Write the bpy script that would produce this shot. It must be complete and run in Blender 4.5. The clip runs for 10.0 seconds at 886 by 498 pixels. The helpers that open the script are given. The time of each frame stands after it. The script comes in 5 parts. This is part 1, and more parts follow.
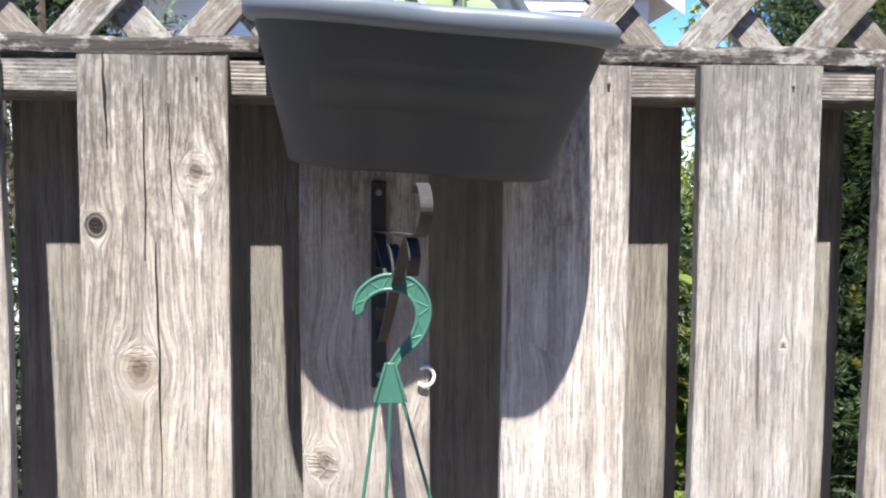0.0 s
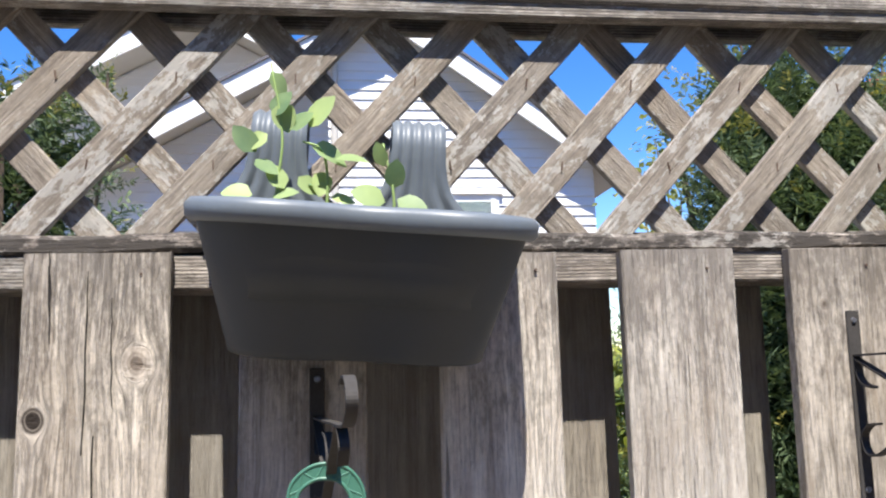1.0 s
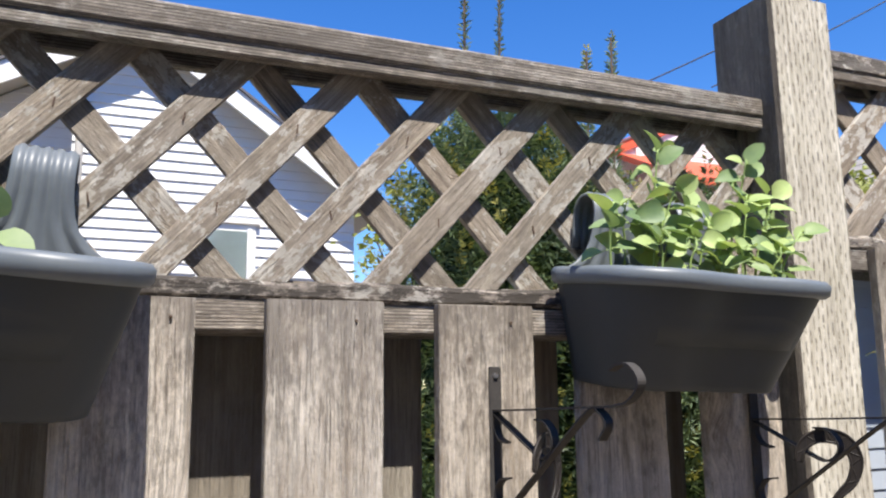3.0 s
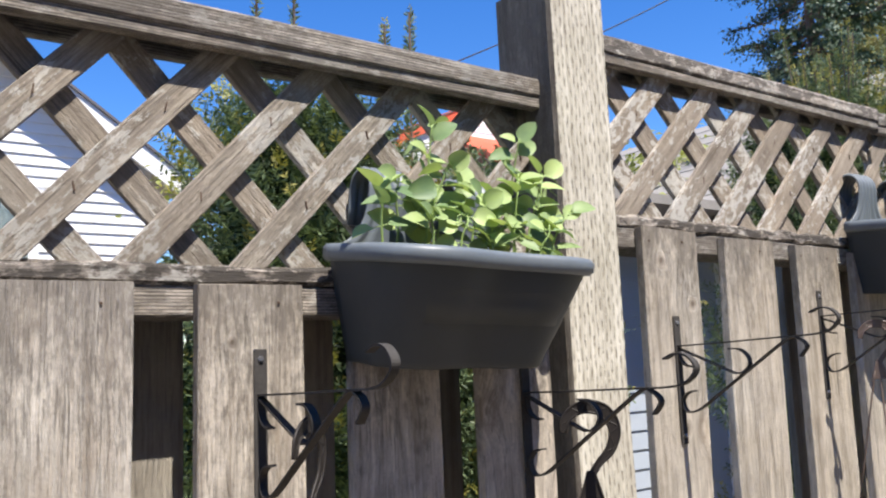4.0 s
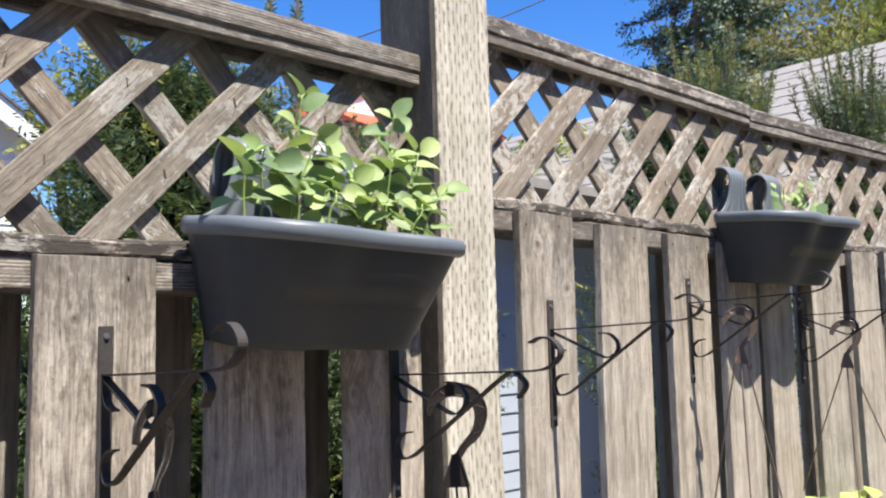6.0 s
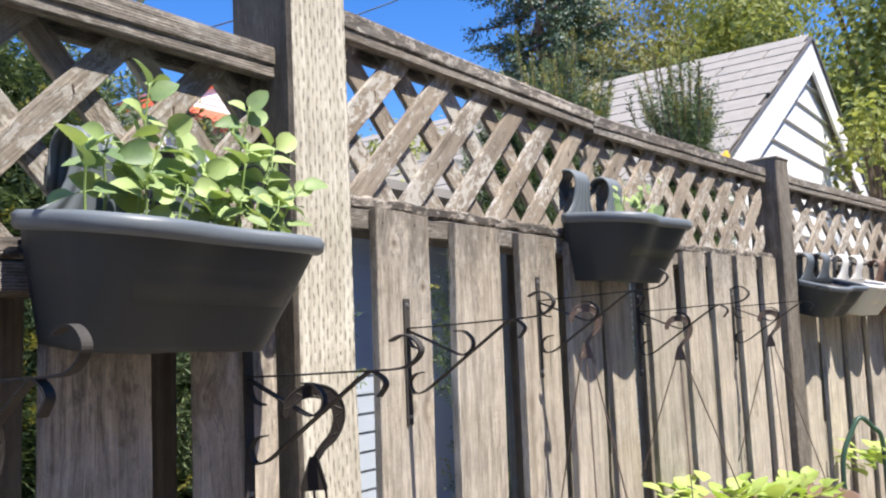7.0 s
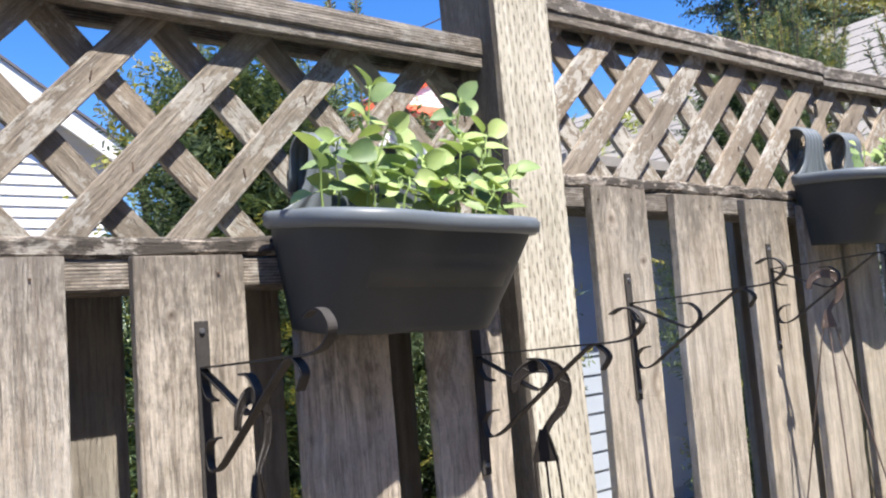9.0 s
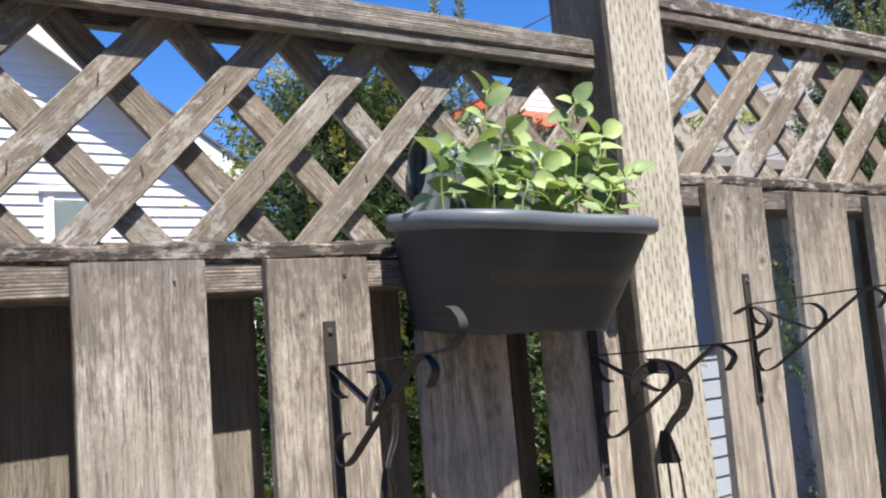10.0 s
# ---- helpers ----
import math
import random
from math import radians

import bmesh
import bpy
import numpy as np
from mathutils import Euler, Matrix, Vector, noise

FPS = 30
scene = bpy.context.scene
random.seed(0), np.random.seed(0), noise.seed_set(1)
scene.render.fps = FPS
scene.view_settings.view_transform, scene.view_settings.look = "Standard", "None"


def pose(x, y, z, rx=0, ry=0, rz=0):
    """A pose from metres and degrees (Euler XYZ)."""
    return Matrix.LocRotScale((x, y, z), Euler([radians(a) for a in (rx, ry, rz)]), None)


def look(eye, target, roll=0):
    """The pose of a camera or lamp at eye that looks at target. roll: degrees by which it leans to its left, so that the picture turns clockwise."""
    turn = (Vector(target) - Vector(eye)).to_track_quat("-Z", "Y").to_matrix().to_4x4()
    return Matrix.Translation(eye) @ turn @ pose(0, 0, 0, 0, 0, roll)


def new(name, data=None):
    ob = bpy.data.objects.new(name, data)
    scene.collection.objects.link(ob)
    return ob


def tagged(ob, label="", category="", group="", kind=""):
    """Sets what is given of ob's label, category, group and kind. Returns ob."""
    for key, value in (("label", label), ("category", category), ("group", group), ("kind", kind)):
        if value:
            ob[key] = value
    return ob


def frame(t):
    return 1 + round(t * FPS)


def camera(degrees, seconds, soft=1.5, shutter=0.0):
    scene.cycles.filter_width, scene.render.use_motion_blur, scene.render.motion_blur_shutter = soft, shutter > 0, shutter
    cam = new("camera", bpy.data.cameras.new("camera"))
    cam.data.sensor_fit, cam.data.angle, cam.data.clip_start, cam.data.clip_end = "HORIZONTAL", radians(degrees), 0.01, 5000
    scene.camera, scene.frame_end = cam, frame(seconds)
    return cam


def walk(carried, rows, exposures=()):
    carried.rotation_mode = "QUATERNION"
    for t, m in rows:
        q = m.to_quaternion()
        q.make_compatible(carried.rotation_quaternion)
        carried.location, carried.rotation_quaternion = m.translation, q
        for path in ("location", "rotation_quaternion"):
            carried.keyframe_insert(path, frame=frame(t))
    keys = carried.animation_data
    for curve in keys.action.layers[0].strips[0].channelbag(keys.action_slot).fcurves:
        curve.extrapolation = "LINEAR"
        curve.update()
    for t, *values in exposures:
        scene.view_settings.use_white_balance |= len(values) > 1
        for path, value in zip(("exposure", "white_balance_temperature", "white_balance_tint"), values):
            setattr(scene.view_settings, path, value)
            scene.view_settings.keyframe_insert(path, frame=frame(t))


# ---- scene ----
cam = camera(56.2, 10.0, 2.2)
PATH = [
    (0, (0.163, -0.921, 1.358), (0.3161, 1.0685, 1.2155), 0.19),
    (0.5, (0.178, -0.942, 1.373), (0.3926, 1.0435, 1.4754), -0.84),
    (1, (0.190, -0.960, 1.374), (0.4346, 1.0075, 1.6365), -1.41),
    (1.5, (0.178, -0.976, 1.397), (0.4471, 0.9804, 1.7144), -2.04),
    (2, (0.208, -0.966, 1.389), (0.5210, 0.9874, 1.6830), -1.83),
    (2.5, (0.255, -0.964, 1.397), (0.7645, 0.9469, 1.6925), -0.49),
    (3, (0.344, -0.964, 1.394), (1.1047, 0.8556, 1.7259), -0.56),
    (3.2, (0.356, -0.964, 1.396), (1.2348, 0.8039, 1.7187), -1.05),
    (4.3, (0.424, -0.955, 1.401), (1.5947, 0.6476, 1.6512), -2.28),
    (4.5, (0.424, -0.956, 1.397), (1.5911, 0.6503, 1.6403), -2.17),
    (5, (0.429, -0.950, 1.390), (1.5970, 0.6551, 1.6384), -2.41),
    (5.5, (0.441, -0.952, 1.398), (1.6366, 0.6339, 1.6306), -2.01),
    (6, (0.460, -0.952, 1.401), (1.8085, 0.5106, 1.6088), -1.36),
    (6.2, (0.462, -0.947, 1.400), (1.8857, 0.4421, 1.6041), -1.23),
    (7.3, (0.458, -0.933, 1.398), (2.0690, 0.2353, 1.5943), -2.86),
    (7.5, (0.458, -0.933, 1.395), (2.0716, 0.2328, 1.5907), -3.03),
    (8, (0.460, -0.940, 1.387), (2.0397, 0.2722, 1.5712), -3.30),
    (8.5, (0.450, -0.953, 1.376), (1.8463, 0.4654, 1.5668), -3.95),
    (9, (0.445, -0.959, 1.389), (1.6635, 0.6149, 1.5791), -4.65),
    (9.5, (0.440, -0.951, 1.388), (1.5791, 0.6803, 1.5942), -4.73),
    (10, (0.412, -0.955, 1.385), (1.4399, 0.7463, 1.6054), -4.61),
]
# the clip's camera starts bright and settles
EXPOSURES = [(t, stops, kelvin, 11) for t, stops, kelvin in
             ((0.0, 1.36, 6150), (0.5, 1.14, 6350), (1.0, 1.08, 6450), (1.5, 0.88, 6580), (2.0, 0.84, 6600), (2.5, 0.87, 6620), (3.0, 0.87, 6620), (4.5, 0.92, 6620), (6.0, 0.98, 6620), (7.5, 1.04, 6650),
              (8.0, 1.05, 6650), (8.5, 1.05, 6560), (9.0, 1.12, 6600), (9.5, 1.00, 6600), (10.0, 0.86, 6620))]
walk(cam, [(t, look(eye, target, roll)) for t, eye, target, roll in PATH], EXPOSURES)

# ---- world and sun ----
SUN = Vector((-0.05, -1.0, 1.92)).normalized()     # towards the sun
world = bpy.data.worlds.new("sky")
scene.world = world
world.use_nodes = True
wn = world.node_tree
sky = wn.nodes.new("ShaderNodeTexSky")
sky.sky_type = "NISHITA"
sky.sun_disc = False
sky.sun_elevation = math.asin(SUN.z)
sky.sun_rotation = math.atan2(SUN.x, SUN.y)
sky.ozone_density = 4.0
sky.air_density = 1.0
sky.dust_density = 0.0
deep = wn.nodes.new("ShaderNodeHueSaturation")
deep.inputs["Saturation"].default_value = 1.32
deep.inputs["Hue"].default_value = 0.512
wn.links.new(sky.outputs[0], deep.inputs["Color"])
wn.links.new(deep.outputs[0], wn.nodes["Background"].inputs[0])
wn.nodes["Background"].inputs[1].default_value = 0.120
sun_data = bpy.data.lights.new("sun", "SUN")
sun_data.energy = 5.0
sun_data.angle = radians(0.53)
sun_data.color = (1.0, 0.95, 0.87)
sun_ob = new("sun", sun_data)
sun_ob.matrix_world = look(SUN * 20, (0, 0, 0))


# ---- materials ----
class Nodes:
    """A short way to write node materials."""

    def __init__(self, name):
        self.mat = bpy.data.materials.new(name)
        self.mat.use_nodes = True
        self.t = self.mat.node_tree
        self.bsdf = self.t.nodes["Principled BSDF"]

    def n(self, kind, ins=None, **props):
        node = self.t.nodes.new(kind)
        for k, v in props.items():
            setattr(node, k, v)
        for k, v in (ins or {}).items():
            self.put(node.inputs[k], v)
        return node

    def put(self, socket, v):
        if isinstance(v, bpy.types.NodeSocket):
            self.t.links.new(v, socket)
        elif isinstance(v, bpy.types.Node):
            self.t.links.new(v.outputs[0], socket)
        else:
            socket.default_value = v

    def math(self, op, a, b=0.0, clamp=False):
        return self.n("ShaderNodeMath", {0: a, 1: b}, operation=op, use_clamp=clamp).outputs[0]

    def ramp(self, fac, stops):
        r = self.n("ShaderNodeValToRGB", {0: fac})
        e = r.color_ramp.elements
        while len(e) < len(stops):
            e.new(0.5)
        for el, (p, c) in zip(e, stops):
            el.position = p
            el.color = (*c, 1) if len(c) == 3 else c
        return r.outputs[0]

    def mix(self, fac, a, b, blend="MIX"):
        m = self.n("ShaderNodeMix", data_type="RGBA", blend_type=blend)
        self.put(m.inputs[0], fac)
        self.put(m.inputs[6], a)
        self.put(m.inputs[7], b)
        return m.outputs[2]

    def coords(self, scale=(1, 1, 1), rand=0.0):
        tc = self.n("ShaderNodeTexCoord")
        mp = self.n("ShaderNodeMapping")
        self.put(mp.inputs[0], tc.outputs["Object"])
        mp.inputs["Scale"].default_value = scale
        if rand:
            info = self.n("ShaderNodeObjectInfo")
            comb = self.n("ShaderNodeCombineXYZ")
            for k, f in enumerate((rand, rand * 1.7, rand * 2.3)):
                self.put(comb.inputs[k], self.math("MULTIPLY", info.outputs["Random"], f))
            self.put(mp.inputs["Location"], comb.outputs[0])
        return mp.outputs[0]

    def noise(self, vec, scale, detail=4, rough=0.55):
        return self.n("ShaderNodeTexNoise", {"Vector": vec, "Scale": scale, "Detail": detail, "Roughness": rough}).outputs[0]

    def finish(self, color=None, rough=None, bump=None, strength=0.3, distance=0.002, metal=None):
        for key, v in (("Base Color", color), ("Roughness", rough), ("Metallic", metal)):
            if v is not None:
                self.put(self.bsdf.inputs[key], v)
        if bump is not None:
            b = self.n("ShaderNodeBump", {"Height": bump, "Strength": strength, "Distance": distance})
            self.put(self.bsdf.inputs["Normal"], b.outputs[0])
        return self.mat


def rgb(*c):
    return (*c, 1.0)


def weathered_wood(name, light, dark, warm, knots=1.0, moss=0.0, grain=1.0, lichen=0.0, stain=0.6, marks=(), top=None, ridges=0.0, crust=0.32, bite=0.62):
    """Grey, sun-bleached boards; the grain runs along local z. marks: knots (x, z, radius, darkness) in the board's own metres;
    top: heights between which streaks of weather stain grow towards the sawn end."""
    k = Nodes(name)
    base = k.coords(rand=37.0)
    sep = k.n("ShaderNodeSeparateXYZ", {0: base})
    X, Y, Z = sep.outputs[0], sep.outputs[1], sep.outputs[2]
    mul = lambda a, b: k.math("MULTIPLY", a, b)
    vec = lambda a, b, c: k.n("ShaderNodeCombineXYZ", {0: a, 1: b, 2: c}).outputs[0]
    # knots: sparse cells, a little longer along the grain
    vor = k.n("ShaderNodeTexVoronoi", {"Vector": vec(mul(X, 8.0), 0.0, mul(Z, 5.2)), "Scale": 1.0, "Randomness": 1.0})
    d = vor.outputs["Distance"]
    gate = k.n("ShaderNodeSeparateColor", {0: vor.outputs["Color"]})
    on = mul(k.math("GREATER_THAN", gate.outputs[0], 0.60), knots)
    swell = mul(k.math("SUBTRACT", 1.0, k.math("DIVIDE", d, 0.45), True), on)
    swell = mul(swell, swell)
    # the grain wanders and bends round the knots
    wob = k.noise(vec(mul(X, 4.0), mul(Y, 4.0), mul(Z, 2.2)), 1.0, 3)
    gx = k.math("ADD", X, k.math("ADD", mul(swell, 0.040), mul(wob, 0.014)))
    own = k.n("ShaderNodeSeparateXYZ", {0: k.coords()})
    cores = []
    for mx, mz, ms, deep in marks:
        # the grain parts round the knot like water round a pile
        dx, dz = k.math("SUBTRACT", own.outputs[0], mx), mul(k.math("SUBTRACT", own.outputs[2], mz), 0.82)
        r2 = k.math("ADD", mul(dx, dx), mul(dz, dz))
        pull = k.math("DIVIDE", ms * ms, k.math("MAXIMUM", r2, ms * ms))
        gx = k.math("SUBTRACT", gx, mul(dx, pull))
        cores.append((k.math("SQRT", r2), ms, deep))
    fine = k.noise(vec(mul(gx, 420.0 * grain), mul(Y, 160.0), mul(Z, 4.0)), 1.0, 5, 0.66)
    hair = k.noise(vec(mul(gx, 1100.0 * grain), mul(Y, 500.0), mul(Z, 16.0)), 1.0, 4, 0.7)
    broad = k.noise(vec(mul(gx, 48.0), mul(Y, 30.0), mul(Z, 3.0)), 1.0, 5, 0.65)
    blot = k.noise(base, 6.5, 6, 0.68)
    speck = k.noise(base, 210.0, 4, 0.7)
    band = k.noise(vec(mul(gx, 78.0), mul(Y, 20.0), mul(Z, 1.9)), 1.0, 3, 0.5)
    mottle = k.noise(vec(mul(X, 120.0), mul(Y, 120.0), mul(Z, 48.0)), 1.0, 6, 0.7)
    tone = k.math("ADD", k.math("ADD", mul(fine, 0.30), mul(broad, 0.34)), k.math("ADD", k.math("ADD", mul(blot, 0.40), mul(hair, 0.22)), mul(speck, 0.24)))
    half = tuple(0.5 * a + 0.5 * b for a, b in zip(light, dark))
    deep_tone = tuple(b + (a - b) * (1 - bite) * 0.5 for a, b in zip(light, dark))
    pale_tone = tuple(min(0.9, c * (1 + 0.25 * bite)) for c in light)
    col = k.ramp(tone, [(0.58, deep_tone), (0.72, half), (0.85, light), (0.98, pale_tone)])
    patch = k.noise(vec(mul(X, 17.0), mul(Y, 17.0), mul(Z, 8.5)), 1.0, 6, 0.68)
    col = k.mix(1.0, col, k.ramp(patch, [(0.32, (0.80, 0.79, 0.77)), (0.50, (0.97, 0.97, 0.97)), (0.64, (1.10, 1.10, 1.10))]), "MULTIPLY")
    col = k.mix(1.0, col, k.ramp(band, [(0.34, (0.74, 0.72, 0.70)), (0.46, (0.95, 0.94, 0.93)), (0.52, (1.0, 1.0, 1.0)), (0.64, (1.17, 1.17, 1.16))]), "MULTIPLY")
    each = k.n("ShaderNodeObjectInfo").outputs["Random"]
    col = k.mix(1.0, col, k.ramp(each, [(0.0, (0.84, 0.84, 0.84)), (1.0, (1.10, 1.09, 1.07))]), "MULTIPLY")
    tint = k.ramp(k.noise(base, 2.7, 4), [(0.40, (0, 0, 0)), (0.68, (1, 1, 1))])
    col = k.mix(tint, col, k.mix(1.0, col, rgb(*warm), "MULTIPLY"))
    # dark weather stains in patches, broken up by the grain
    gr = k.math("ADD", mul(k.noise(vec(mul(X, 11.0), mul(Y, 11.0), mul(Z, 6.0)), 1.0, 7, 0.75), 0.62), mul(mottle, 0.40))
    grime = k.ramp(gr, [(0.50, (0, 0, 0)), (0.62, (1, 1, 1))])
    col = k.mix(mul(grime, stain * 0.8), col, rgb(dark[0] * 0.80, dark[1] * 0.72, dark[2] * 0.62))
    # pale, worn crust, then fine dark flecks and long checks along the grain
    cr = k.noise(vec(mul(gx, 260.0), mul(Y, 150.0), mul(Z, 8.0)), 1.0, 9, 0.78)
    cr = k.ramp(k.math("ADD", mul(cr, 0.7), mul(patch, 0.3)), [(0.45, (0, 0, 0)), (0.57, (1, 1, 1))])
    col = k.mix(mul(cr, crust), col, rgb(*[min(0.85, c * 1.16) for c in light]))
    fl = k.noise(vec(mul(gx, 380.0), mul(Y, 220.0), mul(Z, 18.0)), 1.0, 6, 0.74)
    fleck = k.ramp(k.math("ADD", mul(fl, 0.75), mul(blot, 0.25)), [(0.52, (0, 0, 0)), (0.60, (1, 1, 1))])
    col = k.mix(mul(fleck, 0.20 + 0.45 * bite), col, rgb(*[c * 0.55 for c in dark]))
    ck = k.noise(vec(mul(gx, 95.0), 0.0, mul(Z, 1.5)), 1.0, 3)
    crack = k.ramp(mul(ck, k.math("ADD", 0.42, broad)), [(0.655, (0, 0, 0)), (0.69, (1, 1, 1))])
    col = k.mix(mul(crack, 0.6), col, rgb(0.04, 0.034, 0.029))
    # knot cores
    dd = k.math("ADD", d, mul(k.math("SUBTRACT", blot, 0.5), 0.10))
    ring = k.ramp(dd, [(0.0, (1, 1, 1)), (0.06, (0.8, 0.8, 0.8)), (0.085, (0.1, 0.1, 0.1)), (0.12, (0.55, 0.55, 0.55)), (0.20, (0, 0, 0))])
    knot = mul(ring, on)
    col = k.mix(mul(knot, 0.85), col, rgb(dark[0] * 0.62, dark[1] * 0.50, dark[2] * 0.40))
    for r, ms, deep in cores:
        u = k.math("ADD", k.math("DIVIDE", r, 2.0 * ms), mul(k.math("SUBTRACT", k.noise(base, 55.0, 3), 0.5), 0.16))
        halo = k.ramp(u, [(0.30, (0, 0, 0)), (0.48, (1, 1, 1)), (0.62, (0.7, 0.7, 0.7)), (0.95, (0, 0, 0))])
        col = k.mix(mul(halo, 0.28), col, rgb(*[min(0.9, c * 1.12) for c in light]))
        core = k.ramp(u, [(0.0, (1, 1, 1)), (0.15, (1, 1, 1)), (0.21, (0.55, 0.55, 0.55)), (0.27, (0.68, 0.68, 0.68)), (0.33, (0.30, 0.30, 0.30)), (0.43, (0.50, 0.50, 0.50)), (0.54, (0, 0, 0))])
        col = k.mix(k.math("MULTIPLY", core, deep, True), col, rgb(0.095, 0.062, 0.042) if deep <= 1.0 else rgb(0.028, 0.021, 0.016))
    if ridges:
        wav = k.math("SINE", k.math("ADD", mul(X, 1500.0), k.math("ADD", mul(Y, 1500.0), mul(k.noise(vec(mul(X, 25.0), mul(Y, 25.0), mul(Z, 2.2)), 1.0, 3), 9.0))))
        rg = k.ramp(k.math("ADD", mul(wav, 0.5), mul(fine, 0.9)), [(0.30, (1, 1, 1)), (0.62, (0, 0, 0))])
        col = k.mix(mul(rg, ridges), col, rgb(*[c * 0.6 for c in dark]))
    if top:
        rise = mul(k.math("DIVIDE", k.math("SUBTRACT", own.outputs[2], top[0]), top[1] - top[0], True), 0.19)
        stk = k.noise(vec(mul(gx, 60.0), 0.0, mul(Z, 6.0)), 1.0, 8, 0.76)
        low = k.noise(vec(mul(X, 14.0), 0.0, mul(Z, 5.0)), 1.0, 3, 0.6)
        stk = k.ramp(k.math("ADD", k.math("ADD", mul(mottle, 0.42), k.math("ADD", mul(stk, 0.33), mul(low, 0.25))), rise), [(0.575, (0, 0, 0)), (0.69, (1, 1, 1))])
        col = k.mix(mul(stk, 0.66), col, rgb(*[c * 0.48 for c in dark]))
    if lichen:
        li = k.ramp(mul(k.noise(vec(mul(X, 75.0), mul(Y, 75.0), mul(Z, 40.0)), 1.0, 6, 0.75), k.math("ADD", k.noise(base, 5.0, 2), 0.45)), [(0.51, (0, 0, 0)), (0.56, (1, 1, 1))])
        col = k.mix(mul(li, lichen), col, rgb(0.62, 0.60, 0.55))
    if moss:
        mo = k.ramp(mul(k.noise(vec(mul(X, 70.0), mul(Y, 70.0), mul(Z, 32.0)), 1.0, 6, 0.75), k.math("ADD", k.noise(base, 6.0, 3), 0.4)), [(0.38, (0, 0, 0)), (0.45, (1, 1, 1))])
        col = k.mix(mul(mo, moss), col, rgb(0.060, 0.053, 0.046))
    h = k.math("ADD", mul(fine, 0.9), mul(speck, 0.35))
    h = k.math("SUBTRACT", k.math("SUBTRACT", h, mul(crack, 1.6)), k.math("ADD", mul(knot, 0.6), k.math("SUBTRACT", mul(fleck, 0.6), mul(cr, 0.3))))
    k.bsdf.inputs["Specular IOR Level"].default_value = 0.25
    return k.finish(col, k.math("ADD", 0.72, mul(fine, 0.2)), h, 0.7, 0.004)


def plain(name, color, rough=0.6, var=0.12, scale=30.0, bump=0.15, metal=0.0, spec=0.5):
    """A colour with two scales of unevenness."""
    k = Nodes(name)
    v = k.coords(rand=11.0)
    a = k.noise(v, scale, 5, 0.6)
    b = k.noise(v, scale * 0.14, 3)
    f = k.math("ADD", k.math("MULTIPLY", a, 0.5), k.math("MULTIPLY", b, 0.5))
    col = k.ramp(f, [(0.3, tuple(c * (1 - var) for c in color)), (0.7, tuple(min(1, c * (1 + var)) for c in color))])
    k.bsdf.inputs["Specular IOR Level"].default_value = spec
    return k.finish(col, k.math("ADD", rough - 0.06, k.math("MULTIPLY", a, 0.12)), a, bump, 0.002, metal)


def leaf_material(name, color, tip, trans=0.35, scale=40.0, single=False):
    k = Nodes(name)
    v = k.coords()
    geo = k.n("ShaderNodeNewGeometry")
    f = k.math("ADD", k.math("MULTIPLY", k.n("ShaderNodeObjectInfo").outputs["Random"] if single else geo.outputs["Random Per Island"], 0.7), k.math("MULTIPLY", k.noise(v, scale, 3), 0.4))
    col = k.ramp(f, [(0.15, color), (0.95, tip)])
    tr = k.n("ShaderNodeBsdfTranslucent", {"Color": k.mix(1.0, col, rgb(1.0, 1.0, 0.55), "MULTIPLY")})
    mixer = k.n("ShaderNodeMixShader", {0: trans, 1: k.bsdf.outputs[0], 2: tr.outputs[0]})
    k.t.links.new(mixer.outputs[0], k.t.nodes["Material Output"].inputs[0])
    k.bsdf.inputs["Specular IOR Level"].default_value = 0.35
    return k.finish(col, 0.5)


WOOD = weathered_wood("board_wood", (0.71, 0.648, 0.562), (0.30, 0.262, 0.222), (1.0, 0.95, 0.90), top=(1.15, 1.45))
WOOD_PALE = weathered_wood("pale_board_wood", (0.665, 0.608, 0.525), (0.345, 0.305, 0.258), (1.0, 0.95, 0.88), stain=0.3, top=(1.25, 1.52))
# back boards: colour lowered and flattened to deepen the shade in the gaps
WOOD_BACK_SHADED = weathered_wood("shaded_back_board_wood", (0.425, 0.396, 0.35), (0.31, 0.286, 0.25), (1.0, 0.94, 0.86), knots=0.6, stain=0.15, crust=0.2)
WOOD_RAIL = weathered_wood("rail_wood", (0.64, 0.585, 0.52), (0.23, 0.203, 0.176), (1.0, 0.95, 0.90), knots=0.0, moss=0.4, grain=0.8, lichen=0.4, ridges=0.75)
WOOD_LEDGE = weathered_wood("ledge_wood", (0.50, 0.45, 0.40), (0.11, 0.096, 0.086), (0.98, 0.92, 0.88), knots=0.0, moss=0.9, grain=0.8, lichen=0.6)
WOOD_CRUSTY = weathered_wood("crusty_rail_wood", (0.60, 0.55, 0.50), (0.17, 0.150, 0.134), (1.0, 0.95, 0.90), knots=0.0, moss=0.7, grain=0.8, lichen=0.9, ridges=0.4)
WOOD_LATTICE = weathered_wood("lattice_wood", (0.50, 0.445, 0.375), (0.20, 0.172, 0.145), (1.0, 0.94, 0.88), knots=0.3, moss=0.2, lichen=0.7, stain=0.4, ridges=0.12, bite=0.45)
WOOD_LATTICE_PALE = weathered_wood("flaking_lattice_wood", (0.44, 0.385, 0.32), (0.20, 0.170, 0.142), (1.0, 0.94, 0.87), knots=0.2, lichen=0.8, stain=0.35)
# weathered wood with the shade of the post's -x side put into its colour
WOOD_SHADED_SIDE = weathered_wood("shaded_weathered_side", (0.20, 0.182, 0.162), (0.075, 0.066, 0.058), (1.0, 0.96, 0.92), moss=0.3)
